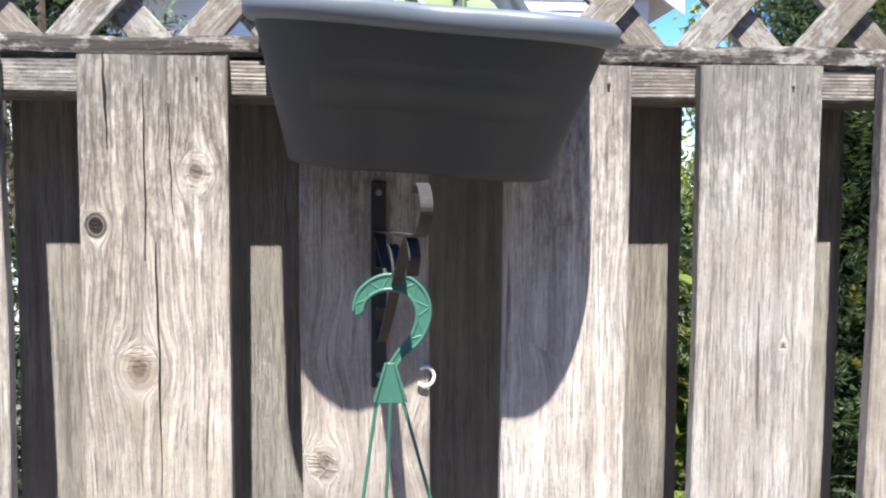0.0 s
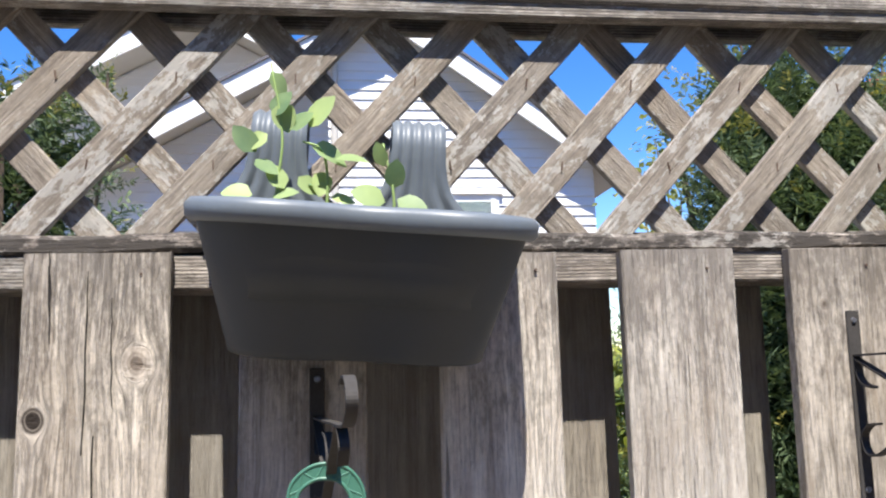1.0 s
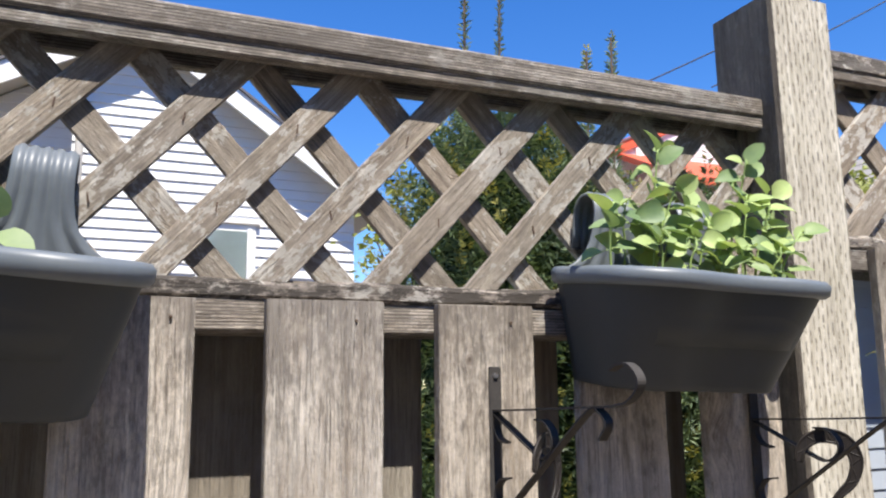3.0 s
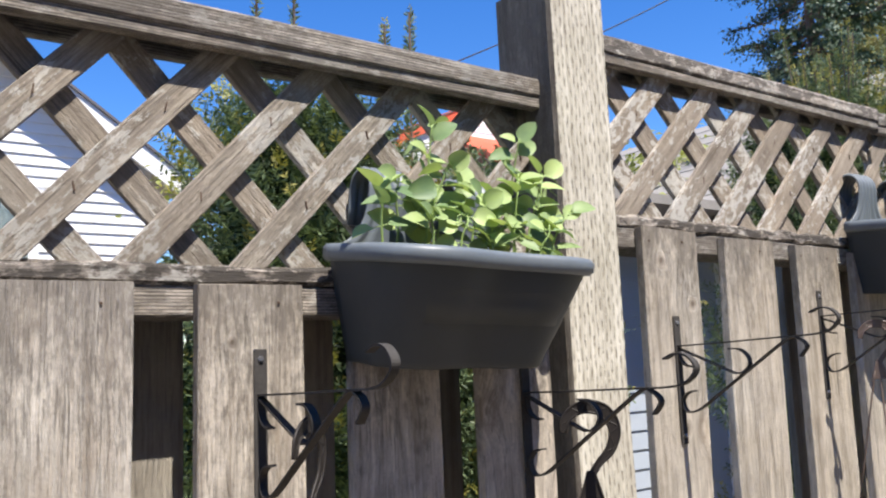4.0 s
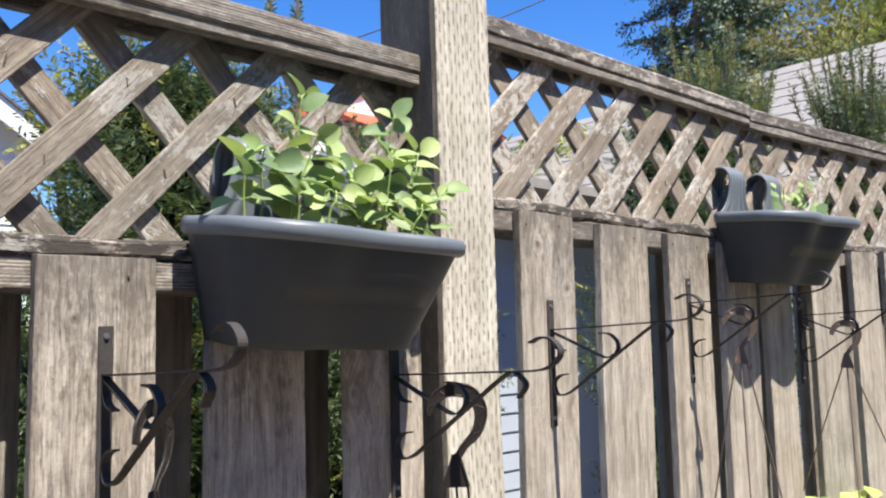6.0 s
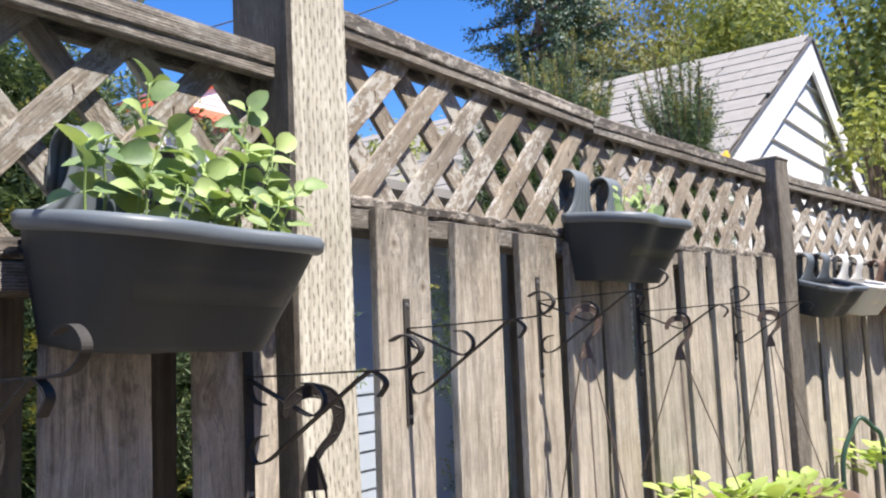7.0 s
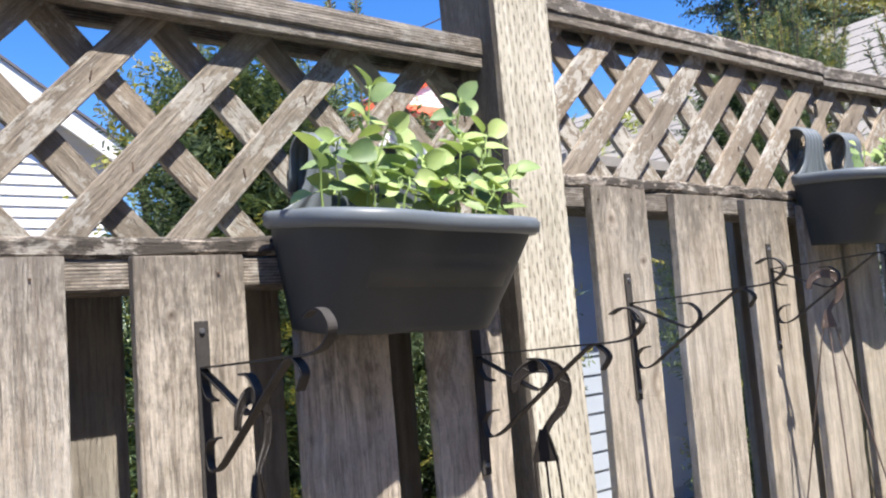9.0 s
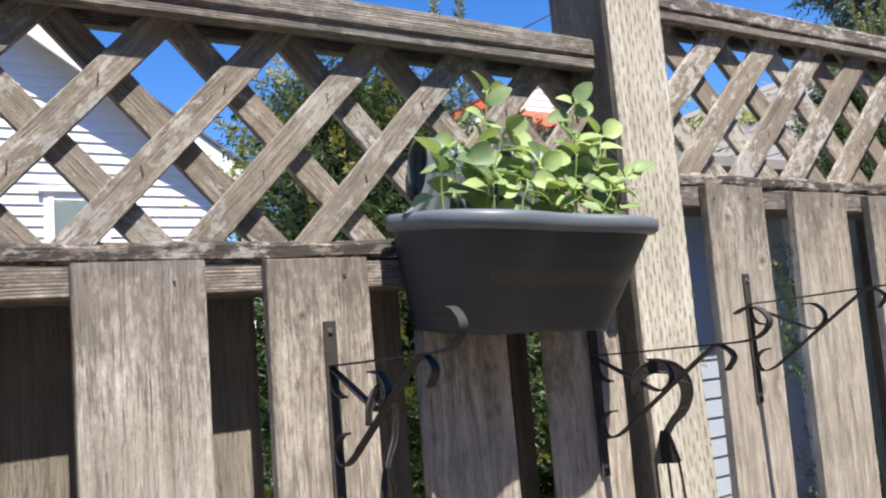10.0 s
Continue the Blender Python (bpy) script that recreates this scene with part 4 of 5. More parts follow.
def grow(seed, spots, n, spread, height, size):
    """Stems from the given spots, with leaflets along them."""
    rr = random.Random(seed)
    stems, leaves = [], []
    for sx, sy in spots:
        h = height * rr.uniform(0.65, 1.05)
        lean = rr.uniform(-0.25, 0.25)
        pts = [(sx, sy, -0.03), (sx + lean * h * 0.3 + rr.uniform(-.01, .01), sy - 0.01, h * 0.35), (sx + lean * h * 0.7 + rr.uniform(-.015, .015), sy - 0.012, h * 0.7), (sx + lean * h, sy - 0.015, h)]
        stems.append(pts)
        for j in range(n):
            t = (j + 0.6) / n
            k = min(2, int(t * 3))
            f = t * 3 - k
            p = [pts[k][i] * (1 - f) + pts[k + 1][i] * f for i in range(3)]
            for side in (0, 180):
                q = rr.uniform(0.25, 1.0) * spread
                head = side + rr.uniform(-45, 60) * (1 if side == 0 else -1)
                leaves.append((p[0] + math.cos(radians(head)) * q * 0.4, p[1] - rr.uniform(-0.03, 0.05), p[2] + rr.uniform(-0.005, 0.012), size * rr.uniform(0.7, 1.15) * (1.0 - 0.25 * t), head))
    return stems, leaves


P1 = pose(0.0, -0.07, 0.0)
pea_plant(P1, [[(0.118, 0, 1.50), (0.122, 0.005, 1.56), (0.128, 0, 1.62), (0.116, 0, 1.70)], [(0.168, 0.01, 1.50), (0.176, 0.005, 1.55), (0.172, 0, 1.60), (0.150, 0.0, 1.612)], [(0.245, 0.01, 1.50), (0.248, 0, 1.55), (0.237, 0, 1.61)]],
          [(0.116, 0, 1.690, 0.030, -60), (0.126, 0, 1.655, 0.032, -75), (0.120, 0, 1.640, 0.030, 60), (0.100, 0, 1.600, 0.034, 130), (0.100, 0, 1.592, 0.028, -40), (0.158, 0, 1.628, 0.040, 50), (0.160, 0, 1.606, 0.040, -20),
           (0.185, 0, 1.592, 0.034, 0), (0.096, 0, 1.553, 0.030, 170), (0.118, 0, 1.550, 0.026, 20), (0.145, 0.01, 1.575, 0.026, -45), (0.155, 0.01, 1.566, 0.026, 10), (0.135, 0.0, 1.625, 0.030, 35), (0.112, 0, 1.620, 0.026, 215),
           (0.180, 0.01, 1.552, 0.026, -10), (0.172, 0.01, 1.580, 0.028, -100), (0.247, 0, 1.560, 0.030, 80), (0.238, 0, 1.545, 0.036, 160), (0.252, 0, 1.548, 0.036, -25), (0.238, 0, 1.585, 0.026, 110), (0.130, 0, 1.56, 0.03, 120)],
          "sparse young pea plant in a wall planter", 2)
def pea_row(m, rows, label, seed):
    """Pea plants, one for each row (foot x, foot y, tip x, tip z, nodes, leaf size): a pair of broad leaflets at each node,
    grey-green and half folded near the tip, with a curling tendril above."""
    rr = random.Random(seed)
    for fx, fy, tx, tz, nodes, size in rows:
        plant = thing("pea_plant", m, label, "plant", "plants in the wall planters")
        path = smooth_path([(fx, fy, -0.03), (fx + (tx - fx) * 0.2 + rr.uniform(-.006, .006), fy, tz * 0.3), (fx + (tx - fx) * 0.6 + rr.uniform(-.006, .006), fy - 0.004, tz * 0.68), (tx, fy + rr.uniform(-.02, .01), tz)], 6)
        n = len(path)
        part("stem", tube(path, [0.0021 - 0.0011 * i / n for i in range(n)], 6), PEA_STEM, plant, m, smooth=True)
        for j in range(nodes):
            t = 0.22 + 0.78 * (j + rr.uniform(0.2, 0.6)) / nodes
            p = Vector(path[min(n - 1, int(t * n))])
            young = max(0.0, (t - 0.72) / 0.28) if tz > 0.15 else 0.3 * t
            turn = rr.uniform(-0.9, 0.9)
            for side in (-1, 1):
                rise = rr.uniform(-0.55, 0.65) + 1.3 * young
                d = Vector((side * math.cos(turn), -0.75 * side * math.sin(turn) - 0.1, rise)).normalized()
                up = Vector((-side * rr.uniform(0.0, 1.0) * (0.4 + young), rr.uniform(-1.3, 0.1), rr.uniform(0.2, 0.9)))
                big = size * rr.uniform(0.85, 1.40) * (1.0 - 0.25 * young)
                foot = p + d * rr.uniform(0.004, 0.013) * (1 - 0.6 * young)
                bm = bmesh.new()
                leaf(bm, foot, d, up, big, big * rr.uniform(0.70, 0.92) * (1 - 0.25 * young), rr.uniform(0.1, 0.45) + 0.5 * young, rr.uniform(-0.1, 0.45), 6)
                part("leaf", bm, PEA, plant, m, smooth=True)
                part("petiole", tube([p, p.lerp(foot, 0.5) + Vector((0, 0, 0.001)), foot + d * 0.003], 0.0008, 5), PEA_STEM, plant, m)
            if rr.random() < 0.35:
                s, e = rr.choice((-1, 1)), rr.uniform(0.02, 0.034)
                curl = [p + Vector((s * e * k / 8, -0.012 * k / 8, e * (0.5 * k / 8 - 0.9 * (k / 8) ** 3))) + Vector((0.003 * math.sin(k * 1.9), 0.003 * math.cos(k * 1.9), 0)) * (k / 8) for k in range(9)]
                part("tendril", tube(smooth_path(curl, 3), 0.0006, 5), PEA_STEM, plant, m)


pea_row(PL2, [(-0.14, -0.08, -0.160, 0.085, 3, 0.036), (-0.11, -0.06, -0.120, 0.100, 4, 0.036), (-0.08, -0.09, -0.058, 0.120, 4, 0.040), (-0.05, -0.07, -0.020, 0.100, 4, 0.040), (-0.01, -0.10, 0.008, 0.085, 4, 0.038), (-0.09, -0.12, -0.105, 0.045, 2, 0.034), (-0.04, -0.12, -0.03, 0.055, 3, 0.034), (0.01, -0.13, 0.02, 0.045, 2, 0.032)],
        "bright green pea plant with broad leaves in a wall planter", 3)
pea_row(PL2, [(0.05, -0.08, 0.035, 0.092, 4, 0.037), (0.08, -0.09, 0.078, 0.125, 4, 0.039), (0.12, -0.07, 0.130, 0.120, 4, 0.037), (0.135, -0.05, 0.168, 0.140, 5, 0.036), (0.14, -0.09, 0.190, 0.080, 4, 0.035), (0.06, -0.12, 0.040, 0.045, 2, 0.034), (0.10, -0.12, 0.120, 0.050, 2, 0.034)],
        "bright green pea plant with broad leaves in a wall planter", 4)
pea_row(PL2, [(-0.075, -0.06, -0.066, 0.180, 6, 0.036), (0.078, -0.06, 0.090, 0.182, 6, 0.036)], "tall pea shoot rising above the other pea plants", 6)
st, lv = grow(31, [(-0.04, -0.08), (0.0, -0.10), (0.03, -0.09), (0.06, -0.06)], 4, 0.02, 0.10, 0.030)
pea_plant(PL3, st, lv, "small bright green pea seedling in a wall planter", 9)


# ---- shrubs and trees ----
def yew_shoot(bm, base, tip, needles, nl, rr, bend=0.0, needle_w=0.0035):
    """Needles round a twig."""
    base, tip = Vector(base), Vector(tip)
    axis = tip - base
    for i in range(needles):
        t = (i + rr.random()) / needles
        a = i * 2.399 + rr.uniform(-0.3, 0.3)
        d = axis.normalized()
        u = d.orthogonal().normalized()
        s = d.cross(u)
        n = (u * math.cos(a) + s * math.sin(a)) * 0.8 + d * rr.uniform(0.45, 0.9)
        n.normalize()
        p = base + axis * t
        w = n.cross(d).normalized() * needle_w
        e = p + n * nl * rr.uniform(0.7, 1.1) * (1.0 - 0.35 * t)
        q = (p + e) / 2
        bm.faces.new([bm.verts.new(v) for v in (p, q + w, e, q - w)])


def needle_mesh(name, shoots, per_metre, length, width, mat, seed):
    """Flat sprays: narrow needles in two ranks along each shoot (base, tip)."""
    rng = np.random.default_rng(seed)
    unit = lambda a: a / np.maximum(1e-6, np.linalg.norm(a, axis=1))[:, None]
    base = np.array([tuple(a) for a, b in shoots])
    axis = np.array([tuple(b) for a, b in shoots]) - base
    count = np.maximum(6, (np.linalg.norm(axis, axis=1) * per_metre).astype(int))
    which = np.repeat(np.arange(len(shoots)), count)
    n = len(which)
    t = rng.uniform(0, 1, n)
    ax = axis[which]
    d = unit(ax)
    side = unit(np.cross(unit(axis), rng.normal(0, 1, (len(shoots), 3)) * np.array((0.6, 0.6, 1.4))))[which]
    sign = np.where(rng.uniform(0, 1, n) < 0.5, -1.0, 1.0)[:, None]
    out = unit(side * sign + d * rng.uniform(0.3, 0.9, (n, 1)) + rng.normal(0, 0.28, (n, 3)))
    p = base[which] + ax * t[:, None]
    tip = p + out * (length * rng.uniform(0.7, 1.15, n) * (1.0 - 0.4 * t ** 3))[:, None]
    flat = unit(np.cross(out, np.cross(d, side) + rng.normal(0, 0.25, (n, 3)))) * (width * 0.5)
    mid = p * 0.45 + tip * 0.55
    verts = np.stack([p, mid + flat, tip, mid - flat], axis=1).reshape(-1, 3)
    me = bpy.data.meshes.new(name)
    me.from_pydata(verts.tolist(), [], np.arange(n * 4).reshape(-1, 4).tolist())
    me.materials.append(mat)
    return me


def yew(m, w, d, h, n, label, seed, tall=(), base_z=0.2, plumes=0, tips=0.15):
    """An upright evergreen shrub: stems, dark sprays all over, inner needles coloured darker for shade, young growth at
    the tips.
    """
    rr = random.Random(seed)
    sh = thing("yew_shrub", m, label, "shrub", "evergreen shrubs behind the fence")
    dark, young, inner = [], [], []
    for i in range(6):
        a = rr.uniform(0, 6.283)
        r = rr.uniform(0.1, 0.8)
        top = (math.cos(a) * w * 0.4 * r, math.sin(a) * d * 0.4 * r, h * rr.uniform(0.75, 0.95))
        part("stem", tube(smooth_path([(0.03 * math.cos(a), 0.03 * math.sin(a), 0), (top[0] * 0.5, top[1] * 0.5, h * 0.4), top], 5), 0.009, 6), BARK, sh, m)

    def spot(depth, ceiling):
        a, r = rr.uniform(0, 6.283), depth * math.sqrt(rr.random())
        zz = base_z + (h * ceiling - base_z) * rr.random()
        k = 0.80 + 0.20 * math.sin(zz * 7 + a * 2)
        taper = 1.0 if zz < h * 0.72 else 1.0 - 0.62 * (zz - h * 0.72) / (h * 0.28)
        return a, r, Vector((math.cos(a) * w * 0.5 * r * k * taper, math.sin(a) * d * 0.5 * r * k * taper, zz))
    for i in range(n):
        a, r, p = spot(1.0, 1.0)
        ln = rr.uniform(0.08, 0.19)
        dr = Vector((math.cos(a) * 0.7 * r + rr.uniform(-.35, .35), math.sin(a) * 0.7 * r + rr.uniform(-.35, .35), rr.uniform(0.15, 1.0))).normalized()
        dark.append((p, p + dr * ln))
        if rr.random() < tips and r > 0.4:
            young.append((p + dr * ln, p + dr * (ln + 0.055)))
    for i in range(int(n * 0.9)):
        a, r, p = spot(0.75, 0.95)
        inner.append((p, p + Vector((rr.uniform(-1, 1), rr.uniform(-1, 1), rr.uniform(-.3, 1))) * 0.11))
    for i in range(plumes):
        a, r = rr.uniform(0, 6.283), rr.uniform(0.1, 0.9)
        p = Vector((math.cos(a) * w * 0.42 * r, math.sin(a) * d * 0.42 * r, h * rr.uniform(0.84, 0.97)))
        q = p + Vector((math.cos(a) * 0.12 * r + rr.uniform(-.05, .05), math.sin(a) * 0.1 * r, rr.uniform(0.22, 0.50)))
        part("stem", tube([p - Vector((0, 0, 0.1)), p, q], 0.0035, 5), BARK, sh, m)
        for k in range(7):
            b = p.lerp(q, rr.uniform(0.05, 0.9))
            dark.append((b, b + Vector((rr.uniform(-.09, .09), rr.uniform(-.07, .07), rr.uniform(0.05, 0.13)))))
        dark.append((p, q))
        young.append((p.lerp(q, 0.6), q + (q - p).normalized() * 0.05))
    for tx, ty, tz0, tz1 in tall:
        for k in range(3):
            dark.append((Vector((tx, ty, tz0)), Vector((tx + 0.01, ty, tz1))))
        young.append((Vector((tx + 0.01, ty, tz1 - 0.05)), Vector((tx + 0.012, ty, tz1 + 0.02))))
        part("stem", tube([(tx * 0.8, ty * 0.8, tz0 - 0.2), (tx, ty, tz0), (tx + 0.01, ty, tz1)], 0.004, 5), BARK, sh, m)
    part("crown", needle_mesh("crown", dark, 190, 0.034, 0.0050, YEW, seed), YEW, sh, m)
    part("inner_growth", needle_mesh("inner_growth", inner, 150, 0.042, 0.011, YEW_SHADED, seed + 1), YEW_SHADED, sh, m)
    part("young_growth", needle_mesh("young_growth", young, 340, 0.022, 0.0046, YEW_TIP, seed + 2), YEW_TIP, sh, m)
    return sh


yew(pose(1.40, 1.05, 0), 1.08, 0.7, 2.06, 4800, "dark green yew shrub close behind the fence", 51, tall=((-0.15, 0.0, 1.9, 2.52), (-0.04, 0.0, 1.9, 2.56), (0.25, 0.0, 1.9, 2.39), (0.34, 0.0, 1.9, 2.45)), tips=0.2)
yew(pose(2.00, 1.0, 0), 0.50, 0.6, 1.92, 2200, "dark green yew shrub behind the lattice", 52)
yew(pose(-0.52, 1.0, 0), 0.55, 0.5, 1.98, 1000, "dark green yew shrub beside the white house", 53, tall=((0.16, 0.0, 1.8, 2.06), (-0.1, 0.0, 1.8, 2.12)))
yew(pose(3.68, 1.0, 0), 1.1, 0.6, 2.35, 2600, "dark green yew shrub behind the fence", 54)
yew(pose(4.38, 1.15, 0), 1.15, 0.55, 2.58, 1700, "olive-tipped yew shrub rising above the fence", 55, plumes=60, tips=0.6)
yew(pose(4.62, 0.58, 0), 0.62, 0.45, 2.42, 2000, "dark yew shrub in front of the garage roof", 56, plumes=34)

# low bright bush seen through the gaps
rr = random.Random(83)
LB = pose(0.98, 1.40, 0)
lb = thing("low_bush", LB, "low yellow-green leafy bush behind the fence boards", "bush")
cb = bmesh.new()
for i in range(4600):
    leaf(cb, (rr.gauss(0, 0.24), rr.gauss(0, 0.16), rr.uniform(0.05, 1.36)), (rr.uniform(-1, 1), rr.uniform(-1, 1), rr.uniform(-.4, 1)), (0, -0.5, 1), rr.uniform(0.05, 0.09), 0.03, 0.2, 0.3, 3)
part("crown", cb, BUSH, lb, LB)
for k in range(5):
    part("stem", tube([(0, 0, 0), (rr.uniform(-.1, .1), 0, 0.6), (rr.uniform(-.3, .3), rr.uniform(-.1, .1), 1.3)], 0.007, 6), BARK, lb, LB)

# orange-flowering shrub
rr = random.Random(77)
FL = pose(2.48, 2.1, 0)
fs = thing("flowering_shrub", FL, "shrub with orange-red flowers behind the yew", "shrub")
gb, fb = bmesh.new(), bmesh.new()
for i in range(420):
    p = Vector((rr.uniform(-0.34, 0.34), rr.gauss(0, 0.15), rr.uniform(0.6, 2.35)))
    for j in range(5):
        leaf(gb, p, (rr.uniform(-1, 1), rr.uniform(-1, 1), rr.uniform(-.2, 1)), (0, 0, 1), 0.05, 0.016, 0.1, 0.2, 3)
    if rr.random() < 0.045:
        for j in range(4):
            leaf(fb, p + Vector((rr.uniform(-.03, .03), -0.03, 0.04)), (rr.uniform(-1, 1), rr.uniform(-1, .3), rr.uniform(-.2, 1)), (0, -0.5, 1), 0.035, 0.026, 0.2, 0.1, 3)
part("crown", gb, OLIVE, fs, FL)
part("blossom", fb, BLOSSOM, fs, FL, "orange-red flowers")
for k in range(4):
    part("stem", tube([(0, 0, 0), (rr.uniform(-.1, .1), 0, 1.0), (rr.uniform(-.25, .25), rr.uniform(-.1, .1), 2.3)], 0.01, 6), BARK, fs, FL)


def spruce(m, h, r, label, seed):
    rr = random.Random(seed)
    tr = thing("spruce_tree", m, label, "tree")
    part("trunk", tube([(0, 0, 0), (0, 0, h * 0.5), (0, 0, h)], [0.16, 0.09, 0.02], 9), BARK, tr, m)
    nb, bb = bmesh.new(), bmesh.new()
    z = 1.2
    while z < h:
        f = 1 - z / h
        for k in range(7):
            a = rr.uniform(0, 6.283)
            ln = r * (0.15 + 0.95 * f) * rr.uniform(0.7, 1.1)
            tip = Vector((math.cos(a) * ln, math.sin(a) * ln, z - ln * rr.uniform(0.0, 0.35)))
            b0 = Vector((0, 0, z))
            midp = (b0 + tip) / 2 - Vector((0, 0, 0.06 * ln))
            tube([b0, midp, tip + Vector((0, 0, 0.08 * ln))], 0.018, 4, bm=bb)
            for j in range(int(6 + ln * 11)):
                t = rr.uniform(0.15, 1.0)
                p = b0.lerp(tip, t) + Vector((0, 0, 0.04))
                out = Vector((math.cos(a) + rr.uniform(-.9, .9), math.sin(a) + rr.uniform(-.9, .9), rr.uniform(-0.7, 0.1))).normalized()
                yew_shoot(nb, p, p + out * rr.uniform(0.22, 0.5), 12, 0.13, rr, needle_w=0.024)
        z += 0.26 + 0.12 * rr.random()
    part("branchwork", bb, BARK, tr, m)
    part("crown", nb, SPRUCE, tr, m)
    return tr


spruce(pose(14.6, 7.0, 0), 13.0, 2.5, "tall dark blue-green spruce behind the garage", 61)


def leaf_mesh(name, points, normals, size, mat, seed):
    """Many single folded leaves, each a creased diamond, lying across the given normals."""
    rng = np.random.default_rng(seed)
    n = len(points)
    unit = lambda a: a / np.maximum(1e-6, np.linalg.norm(a, axis=1))[:, None]
    up = unit(normals + rng.normal(0, 0.55, (n, 3)))
    d = unit(np.cross(up, rng.normal(0, 1, (n, 3))))
    side = np.cross(d, up)
    ln = (size * rng.uniform(0.65, 1.3, n))[:, None]
    mid = points + d * ln * 0.45 + up * ln * 0.10
    verts = np.stack([points, mid + side * ln * 0.32, points + d * ln, mid - side * ln * 0.32], axis=1).reshape(-1, 3)
    me = bpy.data.meshes.new(name)
    me.from_pydata(verts.tolist(), [], np.arange(n * 4).reshape(-1, 4).tolist())
    me.materials.append(mat)
    return me


def broadleaf(m, h, r, n, mat, label, seed, leaf_size=0.10, low=0.25, clumps=30, trunk=0.12):
    rr = random.Random(seed)
    rng = np.random.default_rng(seed)
    tr = thing("broadleaf_tree", m, label, "tree", "trees beyond the fence")
    part("trunk", tube(smooth_path([(0, 0, 0), (0.1 * r, 0.05, h * 0.25), (0.0, 0.1, h * 0.55)], 4), [trunk - trunk * 0.07 * i for i in range(9)], 8), BARK, tr, m)
    pts, nor = [], []
    for k in range(clumps):
        a, z = rr.uniform(0, 6.283), rr.uniform(low, 0.95)
        wide = r * (0.45 + 0.55 * math.sin(math.pi * min(1, 0.15 + 0.85 * (z - low) / (0.97 - low)))) * math.sqrt(rr.uniform(0.05, 1))
        c = Vector((math.cos(a) * wide, math.sin(a) * wide, h * z))
        if k < 14:
            path = smooth_path([(0, 0.05, h * rr.uniform(0.2, 0.5) * min(1, z * 1.4)), (c.x * 0.5, c.y * 0.5, c.z * 0.85), tuple(c)], 4)
            part("limb", tube(path, [trunk * (0.42 - 0.035 * i) for i in range(len(path))], 6), BARK, tr, m)
        off = rng.normal(0, 1, (n // clumps, 3)) * np.array((r * 0.19, r * 0.19, h * 0.045)) * rr.uniform(0.7, 1.25)
        pts.append(off + np.array(c))
        nor.append(off / (r * 0.19) + np.array((0, 0, 0.8)))
    part("crown", leaf_mesh("crown", np.concatenate(pts), np.concatenate(nor), leaf_size, mat, seed), mat, tr, m)
    return tr


broadleaf(pose(17.5, 3.6, 0), 8.5, 2.8, 34000, MAPLE, "yellow-green broadleaf tree in spring leaf behind the garage", 71, 0.13, 0.2, 44)
broadleaf(pose(21.0, 7.5, 0), 11.0, 3.6, 42000, OLIVE, "olive-brown tree with young leaves far behind the garage", 72, 0.115, 0.3, 46)
broadleaf(pose(13.2, 0.9, 0), 7.6, 2.1, 42000, MAPLE, "bright green leafy tree beside the garage", 73, 0.10, 0.08, 50)
broadleaf(pose(6.9, 4.4, 0), 3.5, 0.9, 5000, MAPLE, "small yellow-green tree behind the shrubs", 74, 0.08)
broadleaf(pose(1.44, 2.0, 0), 2.36, 0.20, 1100, MAPLE, "feathery yellow-green sapling between the house and the yew", 76, 0.035, 0.55, 22, 0.018)
broadleaf(pose(9.0, 0.36, 0), 3.45, 0.48, 420, MAPLE, "slim young tree with pale leaves before the garage gable", 75, 0.10, 0.80, 14, 0.04)


# ---- the white house ----
def siding_wall(parent, m, x0, x1, z0, z1, course, mat, gable=None, thick=0.013):
    """Lapped boards on a wall that faces -y; gable: (apex x, apex z, slope, slope on the -x side) clips their length."""
    z = z0
    while z < z1:
        a, b, a2, b2 = x0, x1, x0, x1
        if gable:
            gx, gz, sl, sl_l = gable
            rise, rise2 = gz - z, max(0.006, gz - z - course - 0.01)
            a, b = max(a, gx - rise / sl_l), min(b, gx + rise / sl)
            a2, b2 = max(a2, gx - rise2 / sl_l), min(b2, gx + rise2 / sl)
        if b - a > 0.05:
            bm = bmesh.new()
            prof = [(-thick, 0.0), (-0.004, course + 0.01), (0.004, course + 0.01), (0.004, 0.0)]
            ends = [[bm.verts.new((xt if zz > 0.5 * course else x, y, zz)) for y, zz in prof] for x, xt in ((a, a2), (b, b2))]
            for j in range(4):
                bm.faces.new((ends[0][j], ends[1][j], ends[1][(j + 1) % 4], ends[0][(j + 1) % 4]))
            bm.faces.new(ends[0])
            bm.faces.new(ends[1][::-1])
            bmesh.ops.recalc_face_normals(bm, faces=bm.faces)
            part("siding_board", bm, mat, parent, m @ pose(0, 0, z))
        z += course


def wall_prism(out, y0, y1):
    """An upright wall block from its (x, z) outline."""
    bm = bmesh.new()
    rings = [[bm.verts.new((x, y, z)) for x, z in out] for y in (y0, y1)]
    n = len(out)
    for j in range(n):
        bm.faces.new((rings[0][j], rings[0][(j + 1) % n], rings[1][(j + 1) % n], rings[1][j]))
    bm.faces.new(rings[0][::-1])
    bm.faces.new(rings[1])
    bmesh.ops.recalc_face_normals(bm, faces=bm.faces)
    return bm


